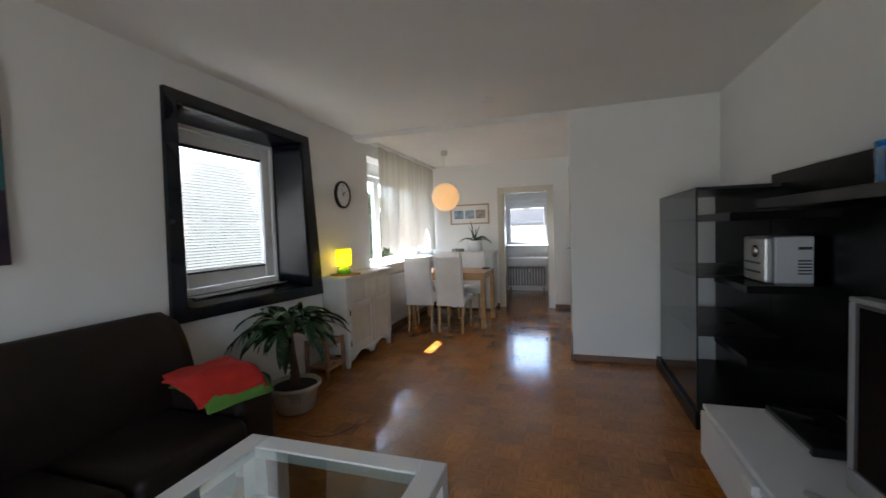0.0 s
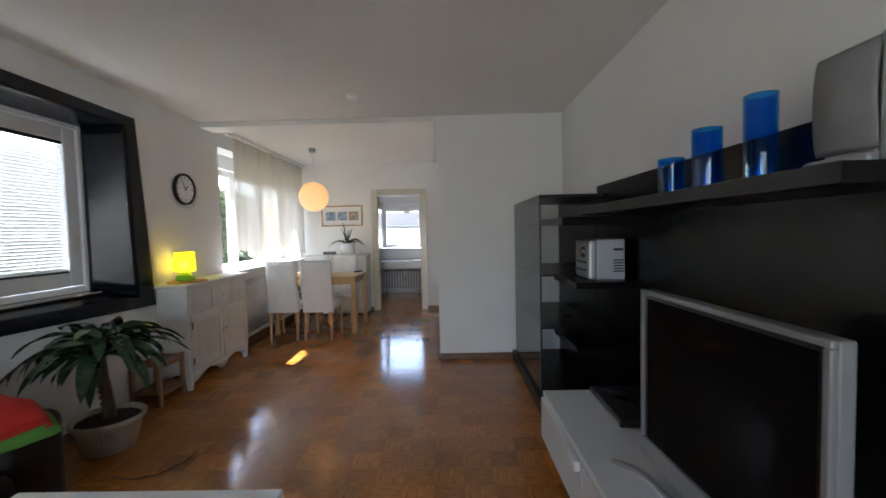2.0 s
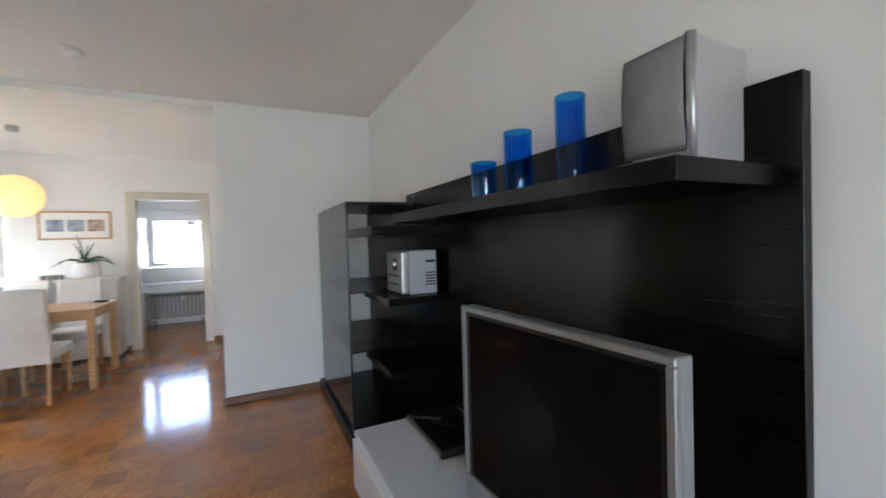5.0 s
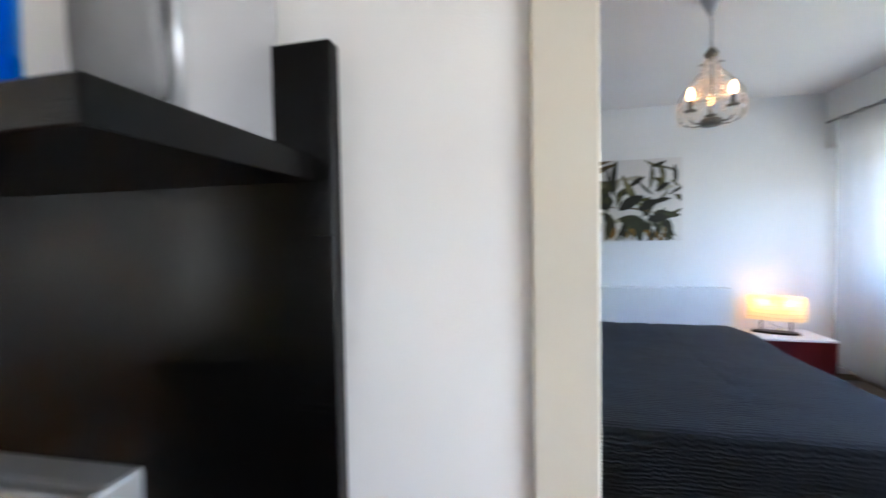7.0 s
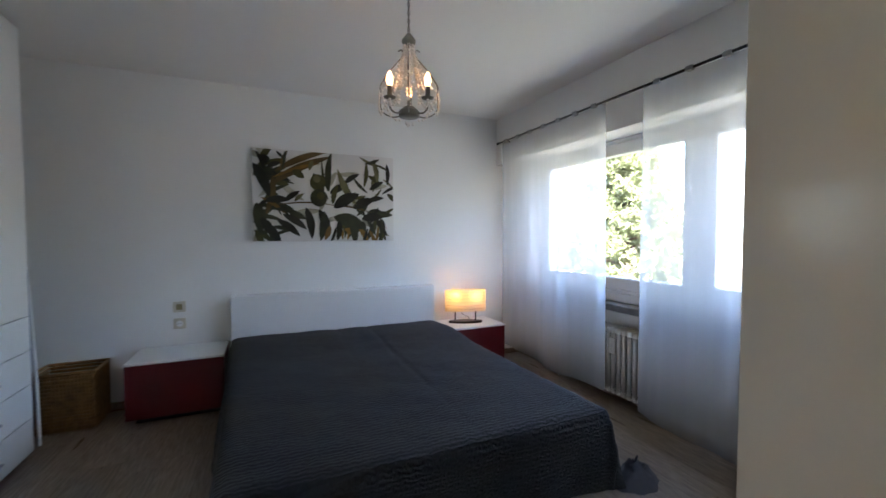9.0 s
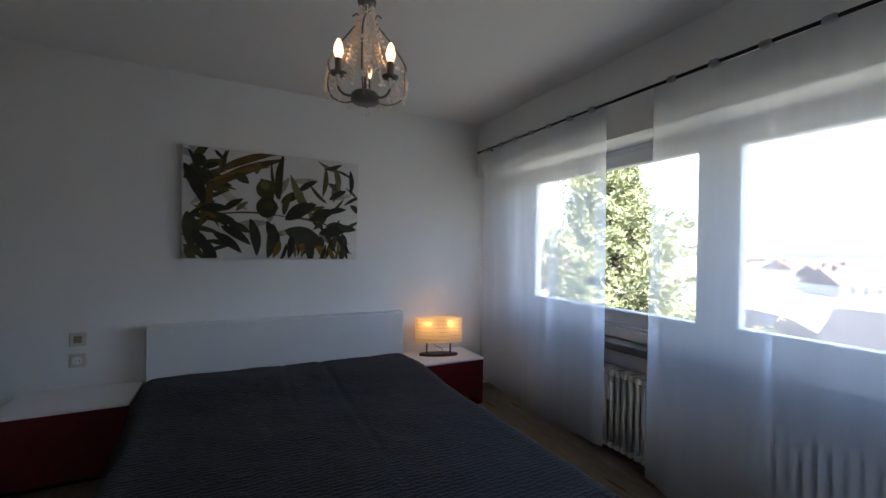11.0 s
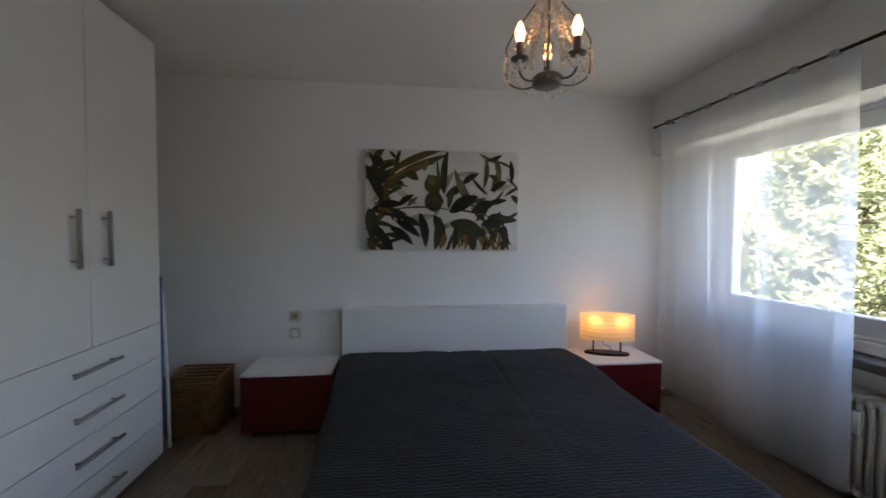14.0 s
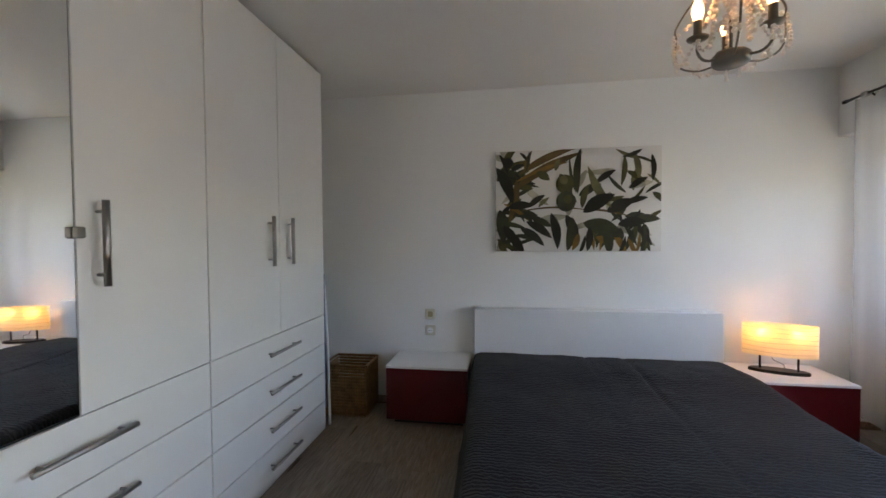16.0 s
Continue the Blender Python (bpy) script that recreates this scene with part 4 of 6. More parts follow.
hf = thing("stereo", (1.46, 2.655, 1.0085), "small silver and grey stereo on the side shelf", "stereo")
part("body", B(0.03, 0.0, 0, 0.20, 0.28, 0.25, bevel=0.006), mat("blue_grey_housing", (0.46, 0.48, 0.51), 0.5, 0, 0.05, 6, 0.05, 90), hf)
part("front", B(-0.015, 0.005, 0.004, 0.0295, 0.275, 0.247, bevel=0.012, seg=2), SILVER, hf, "silver front")
part("knob", L([(0.035, 0), (0.033, 0.012), (0.0, 0.014)], seg=20), CHROME, hf, "", True).matrix_local = pose(-0.015, 0.1, 0.17, 0, -90, 0)
for z in (0.05, 0.10):
    part("slot", B(-0.018, 0.05, z, -0.0155, 0.25, z + 0.012), BLACKPLAS, hf)
for k in range(5):
    part("vent", B(0.13, -0.002, 0.05 + k * 0.017, 0.19, -0.0004, 0.058 + k * 0.017), BLACKPLAS, hf)
part("label", B(0.13, -0.002, 0.18, 0.19, -0.0004, 0.195), BLACKPLAS, hf)

# cobalt vases
for x, y, h in ((1.490, 1.848, 0.150), (1.522, 1.676, 0.225), (1.518, 1.425, 0.262)):
    r = 0.047 if h < 0.25 else 0.041
    single("glass_vase", L([(0, 0), (r, 0), (r, 0.004), (r + 0.002, h), (r - 0.004, h), (r - 0.005, 0.012), (0, 0.012)], seg=40), BLUEGLASS, "straight cobalt blue glass vase on the long shelf", "vase", "vases", (x, y, SZ), smooth=False)


def loudspeaker():
    t = thing("loudspeaker", (1.51, 1.075, SZ), "silver loudspeaker with a bulging grey cloth front", "loudspeaker", rz=0)
    part("cabinet", B(0.012, 0, 0.0, 0.215, 0.158, 0.284, bevel=0.012, seg=3), SPEAKERBOX, t)
    part("front_edge", T([(0.006, 0.004, 0.005), (0.006, 0.004, 0.279)], 0.011, 14), SILVER, t, "rounded bright corner bar", True)

    def f(u, v):
        b = 0.030 * math.sin(math.pi * v) ** 0.6 * (0.4 + 0.6 * math.sin(math.pi * u))
        return (0.008 - b - 0.006, 0.012 + u * 0.150, 0.04 + v * 0.238)
    part("cloth", solid(sheet(f, 10, 14), 0.006), SPEAKERCLOTH, t, "grey cloth grille")
    part("foot_bar", B(-0.03, 0.01, 0.002, 0.01, 0.17, 0.03, bevel=0.01, seg=2), SILVER, t, "pale lower edge")


loudspeaker()
sm = thing("smoke_detector", (-0.21, 3.64, H), "round white smoke detector on the ceiling", "smoke detector")
part("base", L([(0.055, 0), (0.055, -0.012), (0.045, -0.014), (0, -0.014)], seg=28), WHITEPLAS, sm)
part("cover", L([(0.044, -0.0145), (0.042, -0.034), (0.03, -0.042), (0, -0.042)], seg=28), WHITEPLAS, sm, "", True)
single("floor_cable", T([(-1.35, 2.36, 0.004), (-1.2, 2.32, 0.004), (-1.08, 2.36, 0.004), (-1.0, 2.50, 0.004), (-1.02, 2.66, 0.004)], 0.0022, 6), mat("brown_cable", (0.05, 0.03, 0.02), 0.5), "brown cable lying on the parquet", "cable", smooth=True)


# ---- dining room things ----
def dining_table():
    t = thing("dining_table", (0, 0, 0), "rectangular pale birch dining table", "table")
    x0, x1, y0, y1, z = -1.74, -0.655, 5.38, 6.12, 0.765
    part("tabletop", B(x0, y0, z - 0.028, x1, y1, z, bevel=0.004), BIRCH, t)
    for a in ((x0 + 0.06, y0 + 0.02, x1 - 0.06, y0 + 0.04), (x0 + 0.06, y1 - 0.04, x1 - 0.06, y1 - 0.02), (x0 + 0.02, y0 + 0.06, x0 + 0.04, y1 - 0.06), (x1 - 0.04, y0 + 0.06, x1 - 0.02, y1 - 0.06)):
        part("apron", B(a[0], a[1], z - 0.105, a[2], a[3], z - 0.029, bevel=0.002), BIRCH, t)
    for x in (x0, x1 - 0.06):
        for y in (y0, y1 - 0.06):
            part("leg", B(x + 0.002, y + 0.002, 0, x + 0.058, y + 0.058, z - 0.029, bevel=0.004), BIRCH, t)


dining_table()
single("black_tray", B(-0.80, 5.92, 0.7655, -0.69, 6.02, 0.785, bevel=0.006), BLACKPLAS, "small black tray on the dining table", "tray")


def dining_chair(m):
    t = thing("dining_chair", (0, 0, 0), "birch dining chair in a plain white slipcover", "chair", "chairs round the table")

    def cover(u, v):
        # a sleeve round the back, open below
        a = u * 2 * math.pi
        x = 0.19 * max(-1, min(1, 1.35 * math.cos(a)))
        y = 0.022 * max(-1, min(1, 1.6 * math.sin(a)))
        z = 0.36 + v * 0.64
        lean = -0.075 * max(0, v - 0.2)
        return (x * (1 - 0.03 * v), y * (1.25 - 0.35 * v) + lean + 0.004 * math.sin(9 * v + 3 * x * 10), z + 0.006 * math.sin(x * 22) * (v > 0.95))
    bm = sheet(cover, 36, 12)
    bmesh.ops.remove_doubles(bm, verts=bm.verts, dist=1e-4)
    top = [e for e in bm.edges if e.is_boundary and all(v.co.z > 0.9 for v in e.verts)]
    bmesh.ops.holes_fill(bm, edges=top)
    part("back_cover", bm, SLIP, t, "white cloth back cover", True)
    part("seat_cover", B(-0.20, 0.03, 0.385, 0.20, 0.42, 0.475, bevel=0.022, seg=3), SLIP, t, "white cloth seat cover", True)
    for x in (-0.165, 0.165):
        part("leg", T([(x, -0.025, 0.0), (x, 0.01, 0.386)], [0.014, 0.019], 10), BIRCH, t)
        part("leg", T([(x, 0.385, 0.0), (x, 0.38, 0.386)], [0.014, 0.019], 10), BIRCH, t)
    t.matrix_world = m
    return t


ch = dining_chair(pose(-1.50, 5.13, 0, 0, 0, 2))
copy_thing(ch, pose(-1.06, 5.11, 0, 0, 0, -2))
copy_thing(ch, pose(-1.50, 6.40, 0, 0, 0, 179))
copy_thing(ch, pose(-1.05, 6.38, 0, 0, 0, 182))

gl = thing("paper_globe_lamp", (-1.25, 5.65, 1.84), "round rice paper pendant lamp, lit", "lamp")
bm = bmesh.new()
prof = []
for k in range(29):
    a = -math.pi / 2 + 0.12 + (math.pi - 0.24) * k / 28
    prof.append((0.2 * math.cos(a) * (1 - 0.012 * (k % 2)), 0.2 * math.sin(a)))
g = sheet(lambda u, v: (prof[round(v * 28)][0] * math.cos(u * 6.28318), prof[round(v * 28)][0] * math.sin(u * 6.28318), prof[round(v * 28)][1]), 40, 28)
part("shade", g, PAPER, gl, "glowing ribbed paper globe", True)
part("cord", T([(0, 0, 0.195), (0, 0, 0.60)], 0.003, 6), WHITEPLAS, gl)
part("canopy", L([(0.03, 0.60), (0.045, 0.61), (0.045, 0.655), (0.0, 0.656)], seg=20), SILVER, gl)
part("bulb", L([(0.0, -0.05), (0.02, -0.045), (0.03, -0.02), (0.022, 0.01), (0.014, 0.03), (0, 0.03)], seg=14), GLOBEBULB, gl, "lit bulb")


def net(u, v):
    y = 4.76 + u * 2.17
    z1 = 2.45
    hem = (1.12 if u < 0.13 else 1.05) + 0.016 * math.sin(u * 24) + 0.016 * math.sin(u * 61)
    hem += 0.42 * max(0, 1 - abs(u - 0.80) / 0.07) ** 1.0 * 0.9
    if 0.02 < u < 0.25:
        hem += 0.02
    return (-1.86 + 0.007 * math.sin(u * 75 + 2 * v) + 0.012 * math.sin(u * 31), y, z1 - v * (z1 - hem))


nc = thing("net_curtain", (0, 0, 0), "off-white net curtain with a scalloped hem at the dining window", "curtain")
part("cloth", sheet(net, 160, 20), NET, nc)
part("rail", B(-1.89, 4.62, 2.452, -1.83, 6.96, 2.498, bevel=0.004), WHITE, nc)

lc = thing("low_cabinet", (0, 0, 0), "narrow white painted cabinet against the dining wall", "cabinet")
part("body", B(-1.50, 6.63, 0.03, -0.76, YN - 0.02, 0.955, bevel=0.004), ANTIQUE, lc)
part("top", B(-1.53, 6.60, 0.956, -0.73, YN - 0.018, 0.985, bevel=0.006), ANTIQUE, lc)
for a, b in ((-1.49, -1.135), (-1.125, -0.77)):
    part("door", B(a, 6.612, 0.08, b, 6.629, 0.93, bevel=0.004), ANTIQUE, lc)
    part("knob", T([((-1.16 if a < -1.2 else -1.10), 6.611, 0.6), ((-1.16 if a < -1.2 else -1.10), 6.59, 0.6)], 0.011, 10), CHROME, lc)


def aloe():
    t = thing("aloe_plant", (-1.10, 6.79, 0.9855), "spiky aloe in a white pot on the low cabinet", "plant")
    part("pot", L([(0.10, 0), (0.115, 0.01), (0.125, 0.10), (0.10, 0.175), (0.095, 0.185), (0.085, 0.185), (0.08, 0.165), (0, 0.16)], seg=30), WHITEPLAS, t, "white pot", True)
    rnd = random.Random(3)
    for k in range(11):
        a = k * 2.4 + 0.4
        ln = rnd.uniform(0.28, 0.44)
        up = rnd.uniform(0.15, 0.6) if k % 3 else 1.5
        ca, sa = math.cos(a) * (0.35 if k % 3 == 0 else 1), math.sin(a) * (0.35 if k % 3 == 0 else 1) * 0.45
        pts = [(ca * ln * s, sa * ln * s, 0.165 + ln * (up * (s - 0.45 * s * s) + (0.45 * s - 0.75 * s * s if k % 3 else 0))) for s in (0, 0.25, 0.5, 0.75, 1)]
        part("leaf", T(pts, [0.010, 0.010, 0.008, 0.005, 0.001], 7), LEAF, t, "", True)


aloe()
fr = thing("framed_pictures", (-1.22, YN - 0.001, 1.455), "light wood frame with three small coloured pictures", "picture")
bm = bmesh.new()
for a in ((-0.35, 0, 0.35, 0.022), (-0.35, 0.328, 0.35, 0.35), (-0.35, 0.0225, -0.328, 0.3275), (0.328, 0.0225, 0.35, 0.3275)):
    box(bm, a[0], -0.025, a[1], a[2], 0, a[3], 0.003)
part("frame", bm, BIRCH, fr)
part("mount", B(-0.327, -0.012, 0.023, 0.327, -0.004, 0.327), WHITE, fr)
for k, c in enumerate(((0.22, 0.28, 0.36), (0.27, 0.33, 0.40), (0.33, 0.26, 0.20))):
    part("print", B(-0.275 + k * 0.195, -0.0145, 0.10, -0.11 + k * 0.195, -0.0125, 0.245), mat("print_ink", c, 0.5, 0, 0.6, 14, 0, 30), fr)

dr = thing("dining_radiator", (0, 0, 0), "white column radiator below the dining window", "radiator")
col = None
for k in range(36):
    if col is None:
        bm = bmesh.new()
        for x in (-1.905, -1.865):
            tube(bm, [(x, 0, 0.14), (x, 0, 0.76)], 0.0145, 8)
        box(bm, -1.925, -0.019, 0.12, -1.845, 0.019, 0.155, 0.012, 2)
        box(bm, -1.925, -0.019, 0.745, -1.845, 0.019, 0.785, 0.012, 2)
        o = part("section", bm, RADIATOR, dr, "", True)
        col = o.data
    else:
        o = new("section", col)
        o.parent = dr
    o.location = (0, 4.80 + k * 0.047, 0)
part("bracket", B(XL + 0.001, 5.0, 0.3, -1.92, 5.03, 0.33), RADIATOR, dr)
part("bracket", B(XL + 0.001, 6.3, 0.3, -1.92, 6.33, 0.33), RADIATOR, dr)
for k in range(4):
    single("small_tin", L([(0, 0), (0.024, 0), (0.025, 0.05), (0.022, 0.055), (0, 0.055)], seg=16), PEWTER, "small dark tin standing on the low cabinet", "tin", "tins in a row", (-1.46 + 0.055 * k, 6.70, 0.9855), smooth=False)

# ---- kitchen, seen through the door ----
ks = thing("kitchen_counter", (0, 0, 0), "white kitchen worktop with a dark recess under the window", "counter")
part("worktop", B(-1.3, 8.35, 0.70, 0.45, YK - 0.122, 0.74, bevel=0.004), WHITE, ks)
part("rail", B(-1.3, 8.34, 0.60, 0.45, 8.36, 0.699, bevel=0.002), WHITE, ks)
part("side_panel", B(-0.95, 8.36, 0.0, -0.90, 8.84, 0.699, bevel=0.002), WHITE, ks)
part("side_panel", B(0.02, 8.36, 0.0, 0.07, 8.84, 0.699, bevel=0.002), WHITE, ks)
kr = thing("kitchen_radiator", (0, 0, 0), "flat panel radiator greyed for the shade of the recess below the kitchen window", "radiator")
# radiator enamel at under half its colour: the recess shade is put in
RADSHADE = mat("grey_recess_shade_enamel", (0.30, 0.29, 0.27), 0.5)
part("panel", B(-0.84, YK - 0.09, 0.12, -0.05, YK - 0.03, 0.50, bevel=0.012, seg=2), RADSHADE, kr)
for k in range(13):
    part("rib", B(-0.825 + k * 0.0595, YK - 0.106, 0.135, -0.795 + k * 0.0595, YK - 0.0905, 0.485, bevel=0.005), RADIATOR, kr)
part("top_grille", B(-0.84, YK - 0.10, 0.502, -0.05, YK - 0.02, 0.525, bevel=0.004), RADSHADE, kr)
part("bottom_rail", B(-0.86, YK - 0.10, 0.085, -0.03, YK - 0.02, 0.118, bevel=0.006), WHITE, kr)
part("valve", B(-0.40, YK - 0.135, 0.41, -0.36, YK - 0.092, 0.49, bevel=0.012, seg=2), WHITEPLAS, kr, "white thermostat valve")
part("foot", B(-0.80, YK - 0.09, 0.0, -0.77, YK - 0.03, 0.121), RADSHADE, kr)
part("foot", B(-0.10, YK - 0.09, 0.0, -0.07, YK - 0.03, 0.121), RADSHADE, kr)


# ---- bedroom things ----
def wardrobe(name, x0, x1, mirror):
    """Two doors over four wide drawers; the front faces -y."""
    t = thing(name, (0, 0, 0), "tall white wardrobe with bar handles" + (", a mirror door and drawers" if mirror else ", two doors and four drawers"), "wardrobe", "wardrobe units")
    yf, yb, top, split = 1.657, 2.255, 2.475, 0.82
    part("carcass", B(x0 + 0.001, yf + 0.021, 0.0, x1 - 0.001, yb, top, bevel=0.002), WARDROBE, t)
    xm = (x0 + x1) / 2
    for k, (a, b) in enumerate(((x0, xm), (xm, x1))):
        mir = mirror and k == 0
        dr = part("mirror_door" if mir else "door", B(a + 0.002, yf, split + 0.003, b - 0.002, yf + 0.0195, top - 0.004, bevel=0.0015), BLACKPLAS if mir else WARDROBE, t)
        if mir:
            part("mirror", B(a + 0.012, yf - 0.003, split + 0.012, b - 0.007, yf - 0.0004, top - 0.012), MIRROR, dr, "tall mirror")
            part("lock", B(b - 0.014, yf - 0.030, 1.347, b + 0.008, yf - 0.0035, 1.382, bevel=0.006, seg=2), PEWTER, dr, "dark steel mirror door lock")
            continue
        xh = a + 0.062 if mirror else (b - 0.105 if k == 0 else a + 0.085)
        h = part("handle", T([(xh, yf - 0.035, 1.20), (xh, yf - 0.035, 1.465)], 0.0105, 12), BARSTEEL, dr, "steel bar handle", True)
        for z in (1.235, 1.43):
            part("post", T([(xh, yf - 0.034, z), (xh, yf - 0.0004, z)], 0.005, 8), BARSTEEL, h)
    for k in range(4):
        za, zb = 0.02 + k * 0.2, 0.02 + (k + 1) * 0.2
        dr = part("drawer", B(x0 + 0.002, yf, za + 0.003, x1 - 0.002, yf + 0.0195, zb - 0.001, bevel=0.0015), WARDROBE, t)
        zh = (za + zb) / 2 + 0.012
        h = part("handle", T([(xm - 0.15, yf - 0.035, zh), (xm + 0.15, yf - 0.035, zh)], 0.0085, 12), BARSTEEL, dr, "steel bar handle", True)
        for x in (xm - 0.115, xm + 0.115):
            part("post", T([(x, yf - 0.034, zh), (x, yf - 0.0004, zh)], 0.005, 8), BARSTEEL, h)


wardrobe("wardrobe", 3.58, 4.66, False)
wardrobe("wardrobe", 2.535, 3.578, True)

bd = thing("bed", (0, 0, 0), "double bed with white headboard under a charcoal bedspread", "bed")
part("headboard", B(5.085, -1.09, 0.0, 5.20, 0.65, 0.805, bevel=0.004), WHITE, bd, "plain white headboard")
BED_SKEW = 0.085 / 2.02                 # the foot end stands a little nearer the window


def skewed(bm):
    for v in bm.verts:
        v.co.y -= BED_SKEW * (5.04 - v.co.x)
    return bm


part("mattress", skewed(B(3.10, -1.02, 0.20, 5.03, 0.58, 0.385, bevel=0.04, seg=3)), SLIP, bd, "", True)
part("frame", skewed(B(3.12, -1.03, 0.02, 5.084, 0.58, 0.195, bevel=0.004)), WHITE, bd)


def spread_surface(v0, v1, nv):
    """One cloth panel of the bedspread, from v0 to v1 across its width."""
    s_top, s_drop, half, t_drop = 2.02, 0.40, 0.845, 0.42
    cy = -0.215

    def uvm(u, v):
        return (u * (s_top + s_drop), (v0 + (v1 - v0) * v) * 2 * (half + t_drop))

    def f(u, v):
        s = u * (s_top + s_drop)
        v = v0 + (v1 - v0) * v
        t = (v - 0.5) * 2 * (half + t_drop)
        ds, dt = max(0.0, s - s_top), max(0.0, abs(t) - half)
        sg = 1 if t > 0 else -1
        zt = 0.47 - 0.045 * min(s, s_top) / s_top
        # pillow swell near the headboard
        zt += 0.030 * math.exp(-((s - 0.30) / 0.28) ** 2) * (1 - 0.5 * math.exp(-(t / 0.10) ** 2))
        zt += 0.008 * noise.noise((s * 2.2, t * 2.2, 0.3)) + 0.005 * noise.noise((s * 6, t * 6, 2.0)) + 0.0022 * noise.noise((s * 15, t * 15, 4.0))
        zt -= 0.011 * math.exp(-((t + 0.20 - 0.02 * s) / 0.012) ** 2) * min(1, max(0.25, 1.9 - s))          # long folds
        zt -= 0.006 * math.exp(-((t - 0.06 - 0.05 * s) / 0.012) ** 2) * min(1, max(0, 1.2 - s))
        drop = max(ds, dt)
        x = 5.04 - min(s, s_top)
        y = cy + sg * min(abs(t), half) - BED_SKEW * min(s, s_top)
        # soft rounding along the edges
        if drop > 0:
            k = min(drop, 0.06) / 0.06
            wob = 0.020 * noise.noise((s * 2.5, t * 2.5, 5.0)) * min(1, drop / 0.2) + 0.012 * math.sin(13 * (s if dt > ds else t) + 1.0) * min(1, drop / 0.3)
            flare = 0.015 * k + 0.15 * drop * (0.45 if dt > ds else 0.05) * (1.0 if sg < 0 else 1.7)
            if dt > 0:
                y += sg * (flare + wob)
            if ds > 0:
                x -= 0.015 * k + wob - 0.06 * drop
            e = min(ds, dt)
            y += sg * 0.14 * e
            x -= 0.10 * e
        z = max(0.006, zt - max(0, drop - 0.0) - 0.012 * min(1, drop / 0.05))
        if drop == 0:
            edge = min(half - abs(t), s_top - s)
            z -= 0.014 * max(0, 1 - edge / 0.05) ** 2
        return (x, y, z)
    return sheet(f, 150, nv, uvm)


bs = thing("bedspread", (0, 0, 0), "charcoal quilted cotton bedspread draped over the bed", "bedspread")
for v0, v1, nv in ((0.0, 0.402, 52), (0.402, 1.0, 78)):
    panel = part("cloth_panel", spread_surface(v0, v1, nv), QUILT, bs)
    thick = panel.modifiers.new("thick", "SOLIDIFY")
    thick.thickness, thick.use_rim = 0.006, False


def bunch(u, v):
    a = u * 6.28318
    r = 0.10 * (1 - v) + 0.02
    return (3.02 + r * math.cos(a) * 0.9 + 0.03 * noise.noise((u * 9, v * 5, 1)), -1.36 + r * math.sin(a) * 1.1 + 0.03 * noise.noise((u * 9, v * 5, 7)), 0.004 + 0.11 * v + 0.03 * noise.noise((u * 8, v * 6, 3)) * v)


single("bed_cloth", sheet(bunch, 30, 8), mat("dark_grey_cloth", (0.07, 0.07, 0.08), 0.9, 0, 0.2, 10, 0.4, 150), "crumpled grey cloth at the foot of the bed", "cloth", smooth=True)


def nightstand(y0, y1):
    t = thing("nightstand", (0, 0, 0), "low dark red nightstand with a white top", "nightstand", "nightstands")
    part("body", B(4.815, y0 + 0.004, 0.05, XE - 0.016, y1 - 0.004, 0.418, bevel=0.002), RED_BOARD, t)
    part("front", B(4.796, y0, 0.05, 4.8145, y1, 0.418, bevel=0.002), RED_BOARD, t, "dark red drawer front")
    part("top", B(4.794, y0 - 0.002, 0.4185, XE - 0.015, y1 + 0.002, 0.436, bevel=0.003), WHITE, t, "white top")
    part("plinth", B(4.87, y0 + 0.04, 0.0, XE - 0.03, y1 - 0.04, 0.0495), BLACKPLAS, t)


nightstand(0.675, 1.26)
nightstand(-1.70, -1.115)


def bedside_lamp():
    t = thing("bedside_lamp", (5.0, -1.38, 0.4365), "oval paper bedside lamp on a black base, lit", "lamp", rz=-19)
    part("base", L([(0.0, 0), (1.0, 0), (1.0, 0.016), (0.96, 0.02), (0.0, 0.02)], seg=40, sx=0.055, sy=0.165), METALDARK, t, "black oval base")
    for y in (-0.10, 0.10):
        part("post", T([(0, y, 0.02), (0, y, 0.125)], 0.0065, 8), METALDARK, t)
    g = sheet(lambda u, v: (0.062 * math.cos(u * 6.28318), 0.200 * math.sin(u * 6.28318), 0.115 + 0.205 * v), 48, 6)
    sh = part("shade", g, LINEN, t, "glowing cream paper shade", True)
    for k in range(6):
        z = 0.14 + k * 0.032
        part("rib", T([(0.0632 * math.cos(a * 0.209), 0.2015 * math.sin(a * 0.209), z + 0.003 * math.sin(a * 0.7 + k)) for a in range(31)], 0.0007, 4), WICKER, sh)
    for y in (-0.09, 0.09):
        part("bulb", L([(0.0, -0.02), (0.014, -0.015), (0.019, 0.0), (0.013, 0.02), (0, 0.026)], seg=14), HOTBULB, t, "lit bulb", True).location = (0.0, y, 0.265)
    part("cord", T([(0.01, 0.05, 0.12), (0.03, 0.02, 0.07), (0.03, -0.03, 0.05), (0.06, -0.05, 0.01), (0.1, -0.06, 0.005)], 0.002, 5), METALDARK, t)


bedside_lamp()


